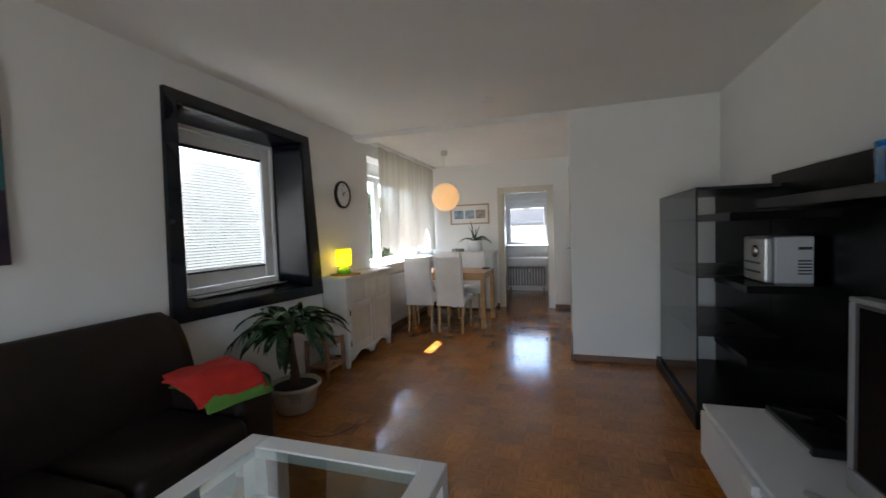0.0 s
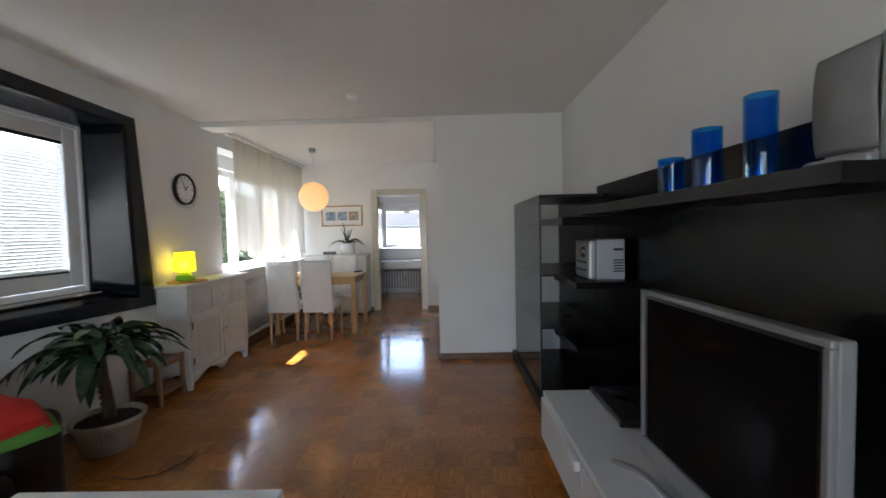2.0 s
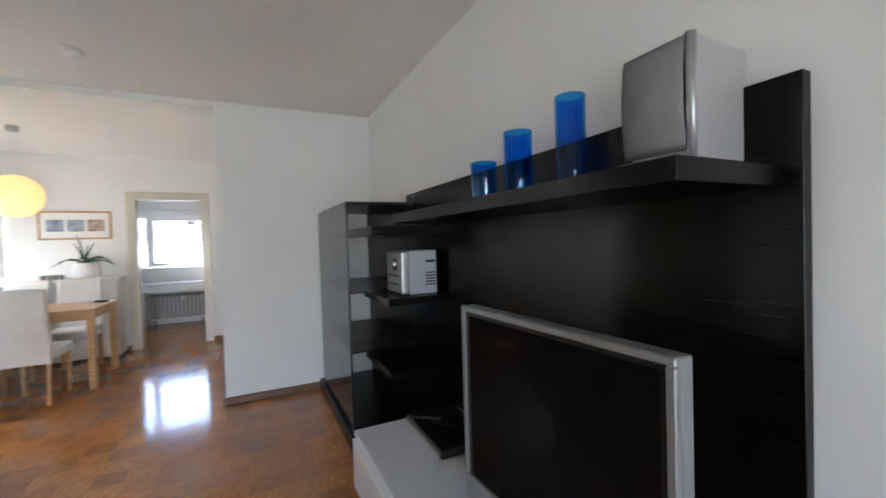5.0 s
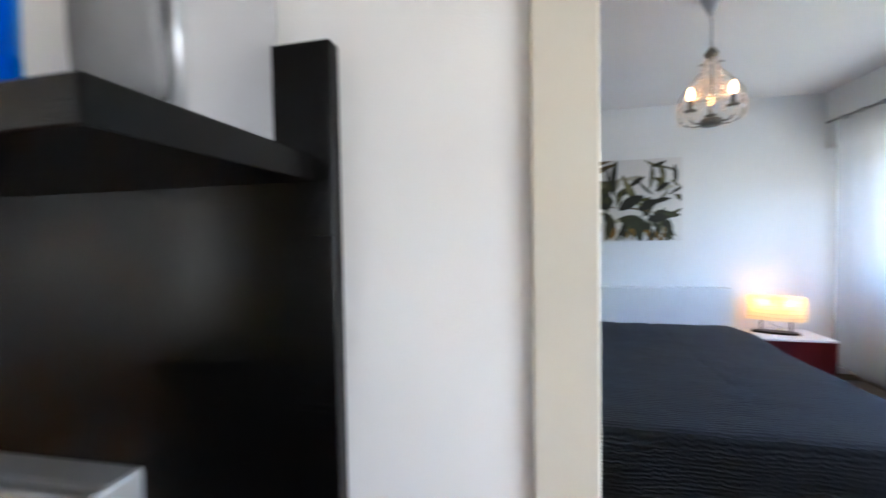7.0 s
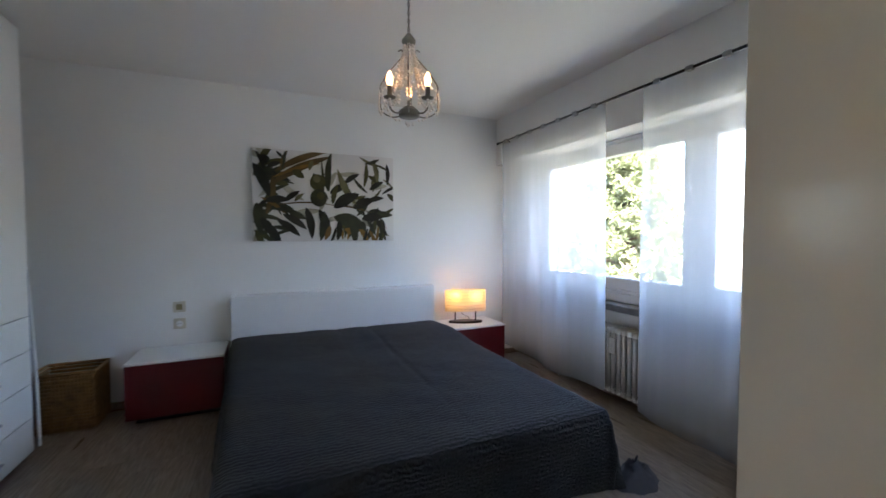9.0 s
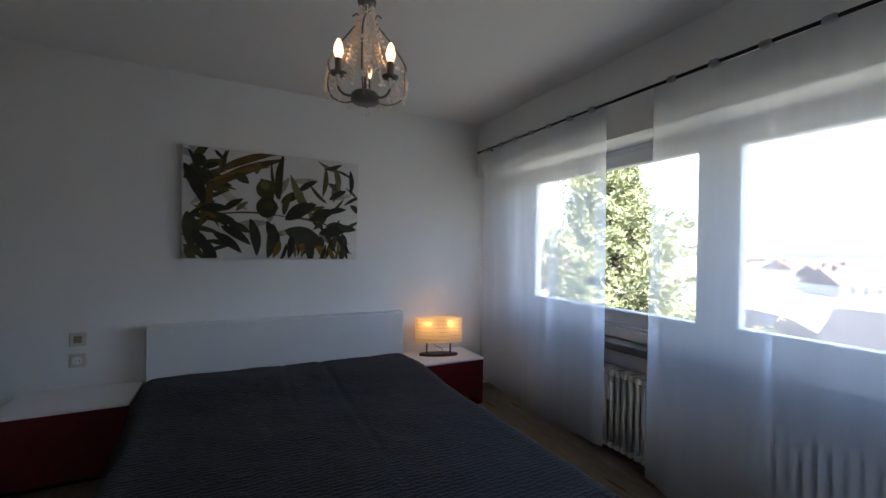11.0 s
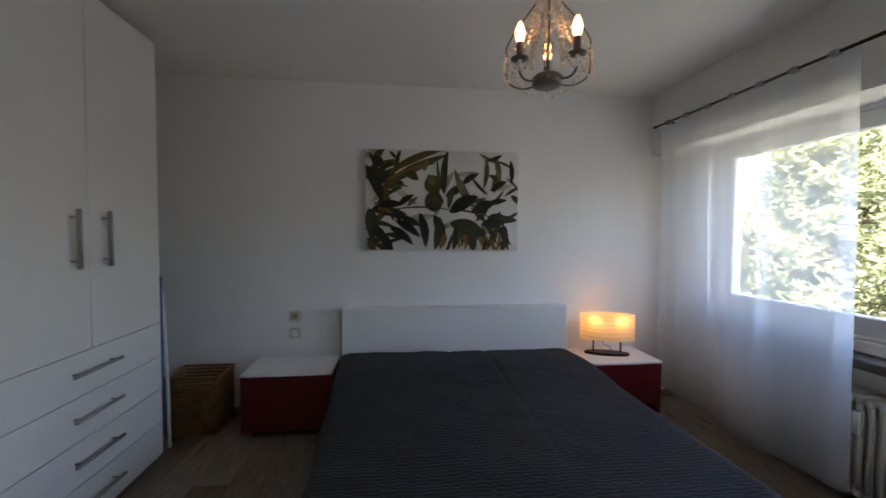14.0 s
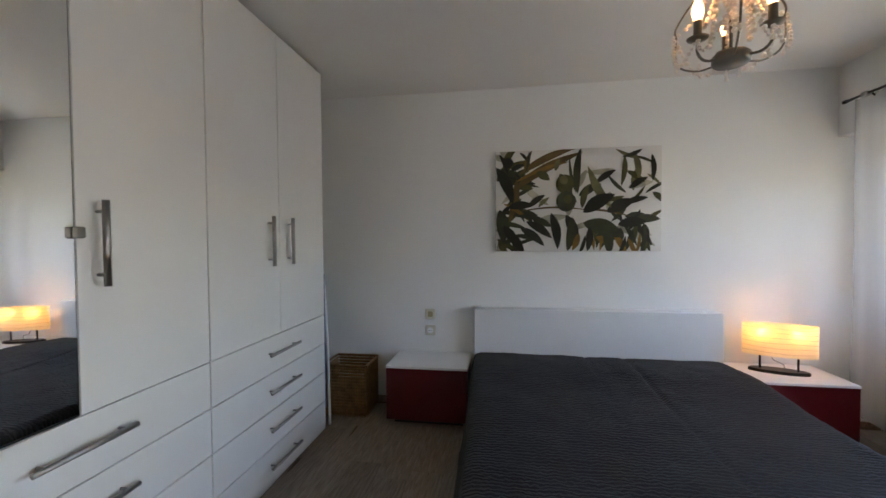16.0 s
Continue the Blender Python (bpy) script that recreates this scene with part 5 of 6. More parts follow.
def chandelier():
    cx, cy = 3.396, -0.255
    t = thing("chandelier", (cx, cy, 1.855), "small pewter candle chandelier hung with crystal beads, lit", "chandelier")
    part("base_plate", L([(0.0, 0), (0.045, 0), (0.05, 0.006), (0.05, 0.026), (0.04, 0.036), (0.0, 0.038)], seg=32), PEWTER, t, "round pewter plate", True)
    part("stem", T([(0, 0, 0.03), (0, 0, 0.38)], 0.005, 8), PEWTER, t, "", True)
    part("crown", L([(0.012, 0.33), (0.03, 0.345), (0.034, 0.36), (0.02, 0.38), (0.008, 0.395), (0, 0.40)], seg=20), PEWTER, t, "", True)
    part("chain_cover", L([(0.0, 0.55), (0.012, 0.553), (0.04, 0.615), (0.05, 0.635), (0.05, 0.644), (0, 0.644)], seg=24), SILVER, t, "grey ceiling cup", True)
    bm = bmesh.new()
    for k in range(8):
        z = 0.40 + k * 0.0195
        pts = [(0.006 * math.cos(a), 0, z + 0.013 + 0.013 * math.sin(a)) if k % 2 else (0, 0.006 * math.cos(a), z + 0.013 + 0.013 * math.sin(a)) for a in [i * 0.7854 for i in range(9)]]
        tube(bm, pts, 0.0018, 5, False)
    part("chain", bm, PEWTER, t)
    part("wire", T([(0, 0, 0.40), (0, 0, 0.555)], 0.0018, 5), PEWTER, t)
    def bent(pts, rounds=2):
        """The same wire with its corners cut smooth."""
        pts = [Vector(q) for q in pts]
        for _ in range(rounds):
            cut = [pts[0]]
            for q0, q1 in zip(pts, pts[1:]):
                cut += [q0.lerp(q1, 0.25), q0.lerp(q1, 0.75)]
            pts = cut + [pts[-1]]
        return pts
    rnd = random.Random(11)
    for k in range(3):
        a = radians(100 + 120 * k)
        c, s = math.cos(a), math.sin(a)
        R = 0.102
        part("arm", T(bent([(c * r, s * r, z) for r, z in ((0.045, 0.014), (0.080, 0.008), (0.104, 0.030), (R, 0.07))]), 0.0042, 8), PEWTER, t, "", True)
        part("drip_pan", L([(0.006, 0.066), (0.026, 0.072), (0.030, 0.078), (0.024, 0.077), (0.0, 0.075)], (c * R, s * R, 0), 22), PEWTER, t, "", True)
        part("candle_tube", T([(c * R, s * R, 0.076), (c * R, s * R, 0.128)], 0.0115, 14), PEWTER, t)
        part("candle_bulb", L([(0.009, 0.1285), (0.0135, 0.14), (0.0165, 0.155), (0.013, 0.175), (0.006, 0.192), (0, 0.197)], (c * R, s * R, 0), 14), FLAME, t, "lit candle bulb", True)
        a2 = a + radians(60)
        c2, s2 = math.cos(a2), math.sin(a2)
        part("scroll", T(bent([(c2 * r, s2 * r, z) for r, z in ((0.045, 0.012), (0.095, 0.010), (0.158, 0.045), (0.168, 0.10), (0.160, 0.145), (0.168, 0.165), (0.160, 0.185), (0.115, 0.235), (0.06, 0.275), (0.03, 0.30), (0.04, 0.33), (0.06, 0.322))]), 0.0032, 7), PEWTER, t, "curved pewter wire", True)

    def beads(bm, pts, r, step):
        pts = [Vector(p) for p in pts]
        for p, q in zip(pts, pts[1:]):
            n = max(1, round((q - p).length / step))
            for i in range(n):
                c = p.lerp(q, i / n)
                rr = r * rnd.uniform(0.8, 1.2)
                m = Matrix.Translation(c) @ Euler((rnd.random() * 3, rnd.random() * 3, 0)).to_matrix().to_4x4()
                bmesh.ops.create_icosphere(bm, subdivisions=1, radius=rr, matrix=m)
    strings = bmesh.new()
    for k in range(6):
        a = radians(100 + 60 * k)
        c, s = math.cos(a), math.sin(a)
        R = 0.102 if k % 2 == 0 else 0.168
        zt = 0.08 if k % 2 == 0 else 0.15
        sag = [(c * (0.02 + (R - 0.02) * u), s * (0.02 + (R - 0.02) * u), 0.335 + (zt - 0.335) * u - 0.05 * math.sin(math.pi * u)) for u in (0, 0.15, 0.3, 0.45, 0.6, 0.75, 0.9, 1)]
        beads(strings, sag, 0.0080, 0.0180)
        a2 = radians(160 + 60 * k)
        R2 = 0.168 if k % 2 == 0 else 0.102
        z2 = 0.15 if k % 2 == 0 else 0.08
        low = [(math.cos(a + (a2 - a) * u) * (R + (R2 - R) * u), math.sin(a + (a2 - a) * u) * (R + (R2 - R) * u), zt + (z2 - zt) * u - 0.095 * math.sin(math.pi * u)) for u in (0, 0.125, 0.25, 0.375, 0.5, 0.625, 0.75, 0.875, 1)]
        beads(strings, low, 0.0072, 0.0170)
        beads(strings, [(c * 0.025, s * 0.025, 0.33), (c * 0.035, s * 0.035, 0.24), (c * 0.05, s * 0.05, 0.14), (c * 0.06, s * 0.06, 0.06)], 0.0080, 0.0175)
        curl = [(c * (0.012 + 0.01 * math.sin(2.2 * i)), s * (0.012 + 0.01 * math.sin(2.2 * i)), 0.335 - 0.034 * i) for i in range(8)]
        beads(strings, curl, 0.0072, 0.0185)
        bm = bmesh.new()
        lathe(bm, [(0, 0), (0.006, 0.008), (0.004, 0.02), (0, 0.026)], (c * R * 0.95, s * R * 0.95, zt - 0.125 if k % 2 else 0.0 - 0.02), 7)
        part("drop", bm, CRYSTAL, t, "cut crystal drop")
    tagged(part("bead_chain", strings, CRYSTAL, t), "strings of clear crystal beads", kind="stuff")
    for k in range(3):
        part("drop", L([(0, 0), (0.006, 0.008), (0.004, 0.02), (0, 0.028)], (0.02 * math.cos(k * 2.1), 0.02 * math.sin(k * 2.1), -0.045), 7), CRYSTAL, t, "cut crystal drop")


chandelier()


def olive_canvas():
    t = thing("canvas_print", (XE - 0.001, 0.485, 1.237), "wide canvas print of olive branches and leaves", "picture")
    w, h = 1.195, 0.77                   # local: u runs from the window side away, seen from the bed
    back = mat("canvas_pale_ground", (0.70, 0.68, 0.655), 0.8, 0, 0.10, 3, 0.15, 300)
    part("canvas", B(-0.035, -w, 0, 0, 0, h, bevel=0.002), back, t)
    inks = {n: mat("canvas_ink_" + n, c, 0.8, 0, 0.45, 9, 0.15, 300) for n, c in (("black", (0.018, 0.018, 0.010)), ("deep", (0.035, 0.037, 0.016)), ("olive", (0.062, 0.058, 0.014)), ("moss", (0.135, 0.125, 0.055)), ("brown", (0.105, 0.066, 0.016)), ("ochre", (0.21, 0.115, 0.018)), ("mist", (0.36, 0.34, 0.27)))}
    part("side_edge", B(-0.0345, 0.0002, 0.003, -0.0005, 0.0012, h - 0.003), inks["black"], t)
    lift = [0.0]

    def blade(name, x, y, ang, ln, wd, ink, kind="printed_leaf"):
        lift[0] += 0.00006
        n = 14
        bm = bmesh.new()
        ca, sa = math.cos(radians(ang)), math.sin(radians(ang))
        top, bot = [], []
        for i in range(n + 1):
            s = i / n
            r = wd * math.sin(math.pi * s) ** 0.75 * (1.15 - 0.3 * s)
            bend = 0.05 * ln * math.sin(math.pi * s)
            for lst, sg in ((top, 1), (bot, -1)):
                px, py = s * ln, sg * r * 0.5 + bend
                lst.append((x + px * ca - py * sa, y + px * sa + py * ca))
        loop = top + bot[-2:0:-1]
        cl = [(min(max(p[0], 0.004), w - 0.004), min(max(p[1], 0.004), h - 0.004)) for p in loop]
        f = bm.faces.new([bm.verts.new((-0.0355 - lift[0], -p[0], p[1])) for p in cl])
        part(kind, bm, inks[ink], t)

    def K(v):      # print coordinates in hundredths of the height
        return v * h / 100.0
    rnd = random.Random(21)
    for k in range(16):                  # blurred ground
        blade("g", rnd.uniform(0.0, 1.1), rnd.uniform(0.02, 0.75), rnd.uniform(0, 360), rnd.uniform(0.12, 0.3), rnd.uniform(0.03, 0.08), "mist")
    for k in range(36):                  # dark mass along the left side and the lower left
        blade("d", rnd.uniform(0.0, 0.14), rnd.uniform(0.02, 0.66), rnd.uniform(-70, 60), rnd.uniform(0.12, 0.24), rnd.uniform(0.026, 0.055), rnd.choice(("black", "deep", "deep", "olive")))
    for k in range(20):                  # mass along the right side
        blade("r", rnd.uniform(0.90, 1.15), rnd.uniform(0.08, 0.74), rnd.uniform(0, 360), rnd.uniform(0.10, 0.20), rnd.uniform(0.02, 0.045), rnd.choice(("black", "deep", "olive", "moss")))
    for k in range(24):                  # mass below on the right
        blade("b", rnd.uniform(0.66, 1.12), rnd.uniform(0.10, 0.24), rnd.uniform(-120, -50), rnd.uniform(0.12, 0.20), rnd.uniform(0.022, 0.05), rnd.choice(("black", "deep", "deep", "olive", "ochre")))
    blade("limb", 0.12, K(60), 28, 0.60, 0.065, "brown", "printed_branch")
    blade("limb", 0.14, K(68), 20, 0.44, 0.028, "ochre", "printed_branch")
    blade("limb", 0.16, K(72), -100, 0.34, 0.06, "brown", "printed_branch")
    blade("twig", 0.06, K(48), -35, 0.24, 0.03, "ochre", "printed_branch")
    blade("twig", 0.18, K(40), 0, 0.52, 0.014, "brown", "printed_branch")
    blade("twig", 0.62, K(41), -10, 0.40, 0.016, "brown", "printed_branch")
    blade("limb", 0.17, K(76), 24, 0.50, 0.055, "brown", "printed_branch")
    blade("limb", 0.22, K(80), 70, 0.16, 0.035, "brown", "printed_branch")
    for x, y, an, ln, wd, ink in ((4, 97, -68, 22, 4, "black"), (1, 84, -66, 40, 11, "black"), (10, 92, -40, 11, 6, "deep"), (24, 98, -50, 11, 3, "black"), (33, 99, -100, 22, 3, "deep"),
                                  (96, 66, 34, 22, 6, "black"), (122, 92, -96, 30, 5, "olive"), (130, 96, -80, 30, 6, "moss"), (138, 97, -160, 20, 4, "deep"), (126, 60, 32, 20, 6, "black"),
                                  (106, 38, 24, 28, 11, "black"), (122, 46, 14, 22, 6, "black"), (130, 30, 2, 24, 8, "deep"), (140, 26, -92, 24, 3, "deep"),
                                  (4, 42, -84, 34, 13, "deep"), (8, 26, -60, 24, 9, "black"), (22, 36, -14, 30, 5, "deep")):
        blade("leaf", K(x), K(y), an, K(ln), K(wd), ink)
    for x, y, an, ln, wd, ink in ((40, 78, -32, 15, 8, "olive"), (58, 79, 70, 12, 5, "moss"), (62, 76, -62, 24, 9, "deep"), (66, 58, -40, 16, 6, "olive"),
                                  (78, 56, 100, 38, 3, "deep"), (79, 56, 86, 46, 7, "deep"), (80, 54, 28, 24, 8, "black"), (83, 42, 75, 24, 6, "olive"),
                                  (110, 42, 118, 46, 8, "moss"), (84, 38, 30, 34, 13, "black"), (32, 44, 36, 20, 6, "black"), (12, 44, 4, 26, 8, "black"),
                                  (42, 44, 42, 14, 4, "moss"), (54, 38, -80, 36, 9, "black"), (36, 32, -22, 20, 7, "deep"), (30, 30, -34, 30, 8, "black"),
                                  (24, 24, -38, 30, 8, "black"), (10, 20, -50, 28, 9, "black"), (68, 36, -70, 30, 10, "black"), (74, 34, -98, 34, 10, "deep"),
                                  (84, 28, -20, 40, 16, "deep"), (90, 24, -95, 24, 7, "black"), (96, 14, -25, 18, 7, "ochre"), (80, 18, -110, 18, 6, "ochre"),
                                  (104, 22, -80, 26, 9, "deep"), (116, 26, 5, 26, 10, "black")):
        blade("leaf", K(x), K(y), an, K(ln), K(wd), ink)
    for x, y, r, ink in ((67, 66, 8.5, "olive"), (68, 49, 9.2, "deep"), (12, 88, 5, "black"), (66, 70, 4, "moss"), (70, 51, 4, "olive")):
        lift[0] += 0.00006
        bm = bmesh.new()
        bm.faces.new([bm.verts.new((-0.0355 - lift[0], -(K(x) + K(r) * math.cos(a)), K(y) + K(r) * 1.08 * math.sin(a))) for a in [i * 0.26180 for i in range(24)]])
        part("printed_olive", bm, inks[ink], t)


olive_canvas()


def voile(name, a, b, seed, hem, label):
    """A sheer panel between x = a and b, hung from the rod."""
    rnd = random.Random(seed)
    ph = [rnd.uniform(0, 6) for _ in range(4)]

    def f(u, v):
        x = a + (b - a) * u
        w = 0.25 + 0.75 * min(1, v * 1.5)
        y = -1.785 + w * (0.016 * math.sin(u * 17 + ph[0]) + 0.004 * math.sin(u * 43 + ph[1] + v) + 0.018 * math.sin(u * 7 + ph[2] + 1.5 * v))
        y -= 0.01 * v
        z = 2.205 - v * (2.205 - hem - 0.02 * math.sin(u * 7 + ph[3]))
        return (x + 0.04 * (u - 0.5) * v, y, z)
    t = thing(name, (0, 0, 0), label, "curtain", "voile curtains")
    part("cloth", sheet(f, 90, 28), VOILE, t)
    for ua, ub in ((0.0, 0.05), (0.30, 0.345), (0.62, 0.64), (0.955, 1.0)):
        def g(u, v, ua=ua, ub=ub):
            q = f(ua + (ub - ua) * u, v)
            return (q[0], q[1] - 0.004, q[2])
        part("hem" if ua in (0.0, 0.955) else "fold", sheet(g, 6, 28), VOILE_HEM, t)
    for k in range(7):
        x = a + (b - a) * (k + 0.5) / 7
        part("loop", B(x - 0.022, -1.796, 2.195, x + 0.022, -1.760, 2.225, bevel=0.006), VOILE, t)


voile("voile_curtain", 3.665, 5.0, 1, 0.17, "sheer white voile panel hanging to the floor")
voile("voile_curtain", 1.96, 3.355, 2, 0.13, "sheer white voile panel before the second sash")
rd = thing("curtain_rod", (0, 0, 0), "thin black curtain rod above the bedroom window", "curtain rod")
part("rod", T([(1.93, -1.778, 2.212), (5.05, -1.778, 2.212)], 0.0085, 10), METALDARK, rd, "", True)
part("finial", T([(5.04, -1.778, 2.212), (5.065, -1.778, 2.212)], 0.012, 10), METALDARK, rd)
for x in (4.86, 2.05):
    part("bracket", T([(x, -1.853, 2.19), (x, -1.79, 2.19), (x, -1.778, 2.203)], 0.006, 8), METALDARK, rd)
    part("bracket_plate", B(x - 0.012, -1.8535, 2.15, x + 0.012, -1.848, 2.215, bevel=0.001), METALDARK, rd)

ra = thing("radiator", (0, 0, 0), "long white column radiator in the window niche", "radiator")
sec = None
k = 0
x = 2.45
while x < 4.40:
    if sec is None:
        bm = bmesh.new()
        for y in (-2.11, -2.06, -2.01):
            tube(bm, [(0, y, 0.10), (0, y, 0.57)], 0.0155, 10)
        box(bm, -0.02, -2.128, 0.085, 0.02, -1.992, 0.125, 0.014, 2)
        box(bm, -0.02, -2.128, 0.545, 0.02, -1.992, 0.59, 0.014, 2)
        s = part("section", bm, RADIATOR, ra, "", True)
        sec = s.data
    else:
        s = new("section", sec)
        s.parent = ra
    s.location = (x, 0, 0)
    x += 0.047
for x in (2.7, 4.1):
    part("bracket", B(x - 0.01, -2.149, 0.30, x + 0.01, -2.115, 0.34), RADIATOR, ra)
part("heat_meter", B(3.735, -1.991, 0.40, 3.775, -1.965, 0.52, bevel=0.006), WHITEPLAS, ra, "small white heat meter")
part("valve", T([(4.42, -2.06, 0.56), (4.50, -2.03, 0.56)], 0.024, 14), WHITEPLAS, ra, "white valve knob")
part("pipe", T([(4.44, -2.06, 0.55), (4.44, -2.06, 0.0)], 0.009, 8), RADIATOR, ra)


def wall_plate(name, z, label):
    t = thing(name, (XE - 0.001, 1.01, z), label, "socket")
    part("plate", B(-0.010, -0.041, -0.041, 0, 0.041, 0.041, bevel=0.003), SOCKET, t)
    return t


a = wall_plate("light_switch", 0.735, "ivory telephone wall plate")
part("rocker", B(-0.014, -0.02, -0.022, -0.0105, 0.02, 0.022, bevel=0.002), mat("brown_plate_centre", (0.30, 0.25, 0.13), 0.5), a)
a = wall_plate("wall_socket", 0.605, "white round-hole wall socket")
part("well", L([(0.0, 0.002), (0.019, 0.002), (0.022, 0.0), (0.024, 0.004), (0.0, 0.0045)], seg=20), WHITEPLAS, a).matrix_local = pose(-0.0102, 0, 0, 0, -90, 0)
for y in (-0.0095, 0.0095):
    part("hole", T([(-0.0155, y, 0), (-0.0148, y, 0)], 0.003, 8), BLACKPLAS, a)


def basket():
    t = thing("wicker_basket", (0, 0, 0), "square woven wicker basket on the floor", "basket")
    x0, x1, y0, y1, h = 4.90, 5.185, 1.45, 1.79, 0.385
    n = 15
    for k in range(n):
        z = 0.012 + k * (h - 0.02) / n
        o = 0.003 * (k % 2)
        bm = bmesh.new()
        for a in ((x0 + o, y0, x1 - o, y0 + 0.014), (x0 + o, y1 - 0.014, x1 - o, y1), (x0, y0 + 0.0145, x0 + 0.014, y1 - 0.0145), (x1 - 0.014, y0 + 0.0145, x1, y1 - 0.0145)):
            box(bm, a[0], a[1], z, a[2], a[3], z + 0.021, 0.007, 2)
        part("band", bm, WICKER, t, "", True)
    for k in range(18):
        u = (k + 0.5) / 18
        part("stake", T([(x0 - 0.002, y0 + u * (y1 - y0), 0), (x0 - 0.002, y0 + u * (y1 - y0), h)], 0.004, 6), WICKER, t)
        if k % 2:
            part("stake", T([(x0 + u * (x1 - x0), y0 - 0.002, 0), (x0 + u * (x1 - x0), y0 - 0.002, h)], 0.004, 6), WICKER, t)
    part("rim", T([(x0, y0, h), (x1, y0, h), (x1, y1, h), (x0, y1, h), (x0, y0, h)], 0.011, 8), WICKER, t)
    part("bottom", B(x0 + 0.015, y0 + 0.015, 0.004, x1 - 0.015, y1 - 0.015, 0.012), WICKER, t)


basket()
ib = thing("ironing_board", (0, 0, 0), "folded ironing board with a blue cover beside the wardrobe", "ironing board")
part("cover", B(4.70, 1.683, 0.12, 4.745, 2.05, 1.10, bevel=0.02, seg=3), BLUECLOTH, ib, "blue cloth cover", True)
part("leg", T([(4.765, 1.675, 0.0), (4.757, 1.68, 0.5), (4.757, 1.70, 1.0)], 0.010, 8), WHITEPLAS, ib)
part("leg", T([(4.765, 2.10, 0.0), (4.755, 2.06, 0.5), (4.75, 2.0, 1.0)], 0.010, 8), WHITEPLAS, ib)
part("foot", T([(4.765, 1.735, 0.012), (4.765, 2.12, 0.012)], 0.011, 8), BLUECLOTH, ib)
single("bedside_cable", T([(5.15, -1.72, 0.42), (5.17, -1.76, 0.2), (5.12, -1.80, 0.03), (5.02, -1.83, 0.006), (4.95, -1.80, 0.006)], 0.004, 6), BLACKPLAS, "black cable behind the nightstand", "cable", smooth=True)


# ---- outside ----
structure("ground", B(-900, -1800, -7.2, 900, 900, -7.0), mat("garden_ground", (0.15, 0.145, 0.11), 0.95, 0, 0.4, 0.06, 0.2, 3), "lawn and gardens below the house", "ground")
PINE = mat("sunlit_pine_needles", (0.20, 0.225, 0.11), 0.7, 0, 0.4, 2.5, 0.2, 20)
SHRUB = mat("spring_foliage", (0.085, 0.12, 0.03), 0.7, 0, 0.4, 1.5, 0.2, 20)


def conifer(name, where, height, width, seed, material, label, clumps=1500, size=0.16):
    rnd = random.Random(seed)
    t = thing(name, where, label, "tree")
    part("trunk", T([(0, 0, 0), (0.03, 0.02, height * 0.5), (0, 0, height * 0.97)], [0.17, 0.10, 0.012], 10), BARK, t, "", True)
    bm = bmesh.new()
    vs, fs = [], []
    limbs = []
    n = 120
    for k in range(n):
        h = height * (0.12 + 0.86 * (k / n) ** 0.9)
        a = k * 2.39996
        ln = width * (1.05 - 0.93 * (h / height)) * rnd.uniform(0.55, 1.15)
        limbs.append((h, a, ln))
    limb_bm = bmesh.new()
    for h, a, ln in limbs:
        tube(limb_bm, [(0, 0, h), (math.cos(a) * ln * 0.6, math.sin(a) * ln * 0.6, h + ln * 0.12), (math.cos(a) * ln, math.sin(a) * ln, h + ln * 0.28)], [0.03, 0.018, 0.006], 5)
    part("limbs", limb_bm, BARK, t)
    for i in range(clumps):
        h, a, ln = limbs[rnd.randrange(n)]
        s = rnd.uniform(0.25, 1.05)
        c = Vector((math.cos(a) * ln * s, math.sin(a) * ln * s, h + ln * (0.12 * s + 0.16 * s * s)))
        c += Vector((rnd.gauss(0, 0.16), rnd.gauss(0, 0.16), rnd.gauss(0, 0.12)))
        for j in range(7):
            d = Vector((rnd.gauss(0, 1), rnd.gauss(0, 1), rnd.gauss(0.5, 0.8))).normalized()
            e = d.cross(Vector((rnd.gauss(0, 1), rnd.gauss(0, 1), rnd.gauss(0, 1)))).normalized()
            q = size * rnd.uniform(0.6, 1.3)
            b = len(vs)
            vs += [c - e * q * 0.14, c + e * q * 0.14, c + d * q + e * q * 0.10, c + d * q * 1.1 - e * q * 0.05]
            fs.append((b, b + 1, b + 2, b + 3))
    me = bpy.data.meshes.new("crown")
    me.from_pydata([tuple(v) for v in vs], [], fs)
    me.materials.append(material)
    cr = new("crown", me)
    cr.parent = t
    return t


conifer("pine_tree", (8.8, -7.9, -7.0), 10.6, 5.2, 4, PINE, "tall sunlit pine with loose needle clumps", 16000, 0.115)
conifer("garden_tree", (-8.5, 4.2, -7.0), 9.0, 3.0, 8, SHRUB, "leafy garden tree outside the living room", 2600, 0.30)
conifer("garden_tree", (-8.0, 15.5, -7.0), 10.0, 3.6, 12, SHRUB, "leafy garden tree beyond the dining window", 2600, 0.30)
conifer("garden_tree", (-9.5, 9.5, -7.0), 10.5, 3.4, 9, SHRUB, "leafy garden tree outside the dining room", 2600, 0.30)
GREYROOF = mat("grey_roof_tiles", (0.052, 0.05, 0.05), 0.8, 0, 0.2, 0.6, 0.3, 6)
ROOF = mat("red_brown_roof_tiles", (0.10, 0.075, 0.065), 0.8, 0, 0.25, 0.6, 0.3, 6, rand=0.35)
PLASTER = mat("pale_house_plaster", (0.45, 0.43, 0.40), 0.9, 0, 0.06, 0.5, 0.1, 5, rand=0.12)
DARKPANE = mat("house_window", (0.05, 0.06, 0.07), 0.2, 0, 0.1, 1, 0, 5)

for m in (ROOF, GREYROOF):
    m.node_tree.nodes["Principled BSDF"].inputs["Specular IOR Level"].default_value = 0.1


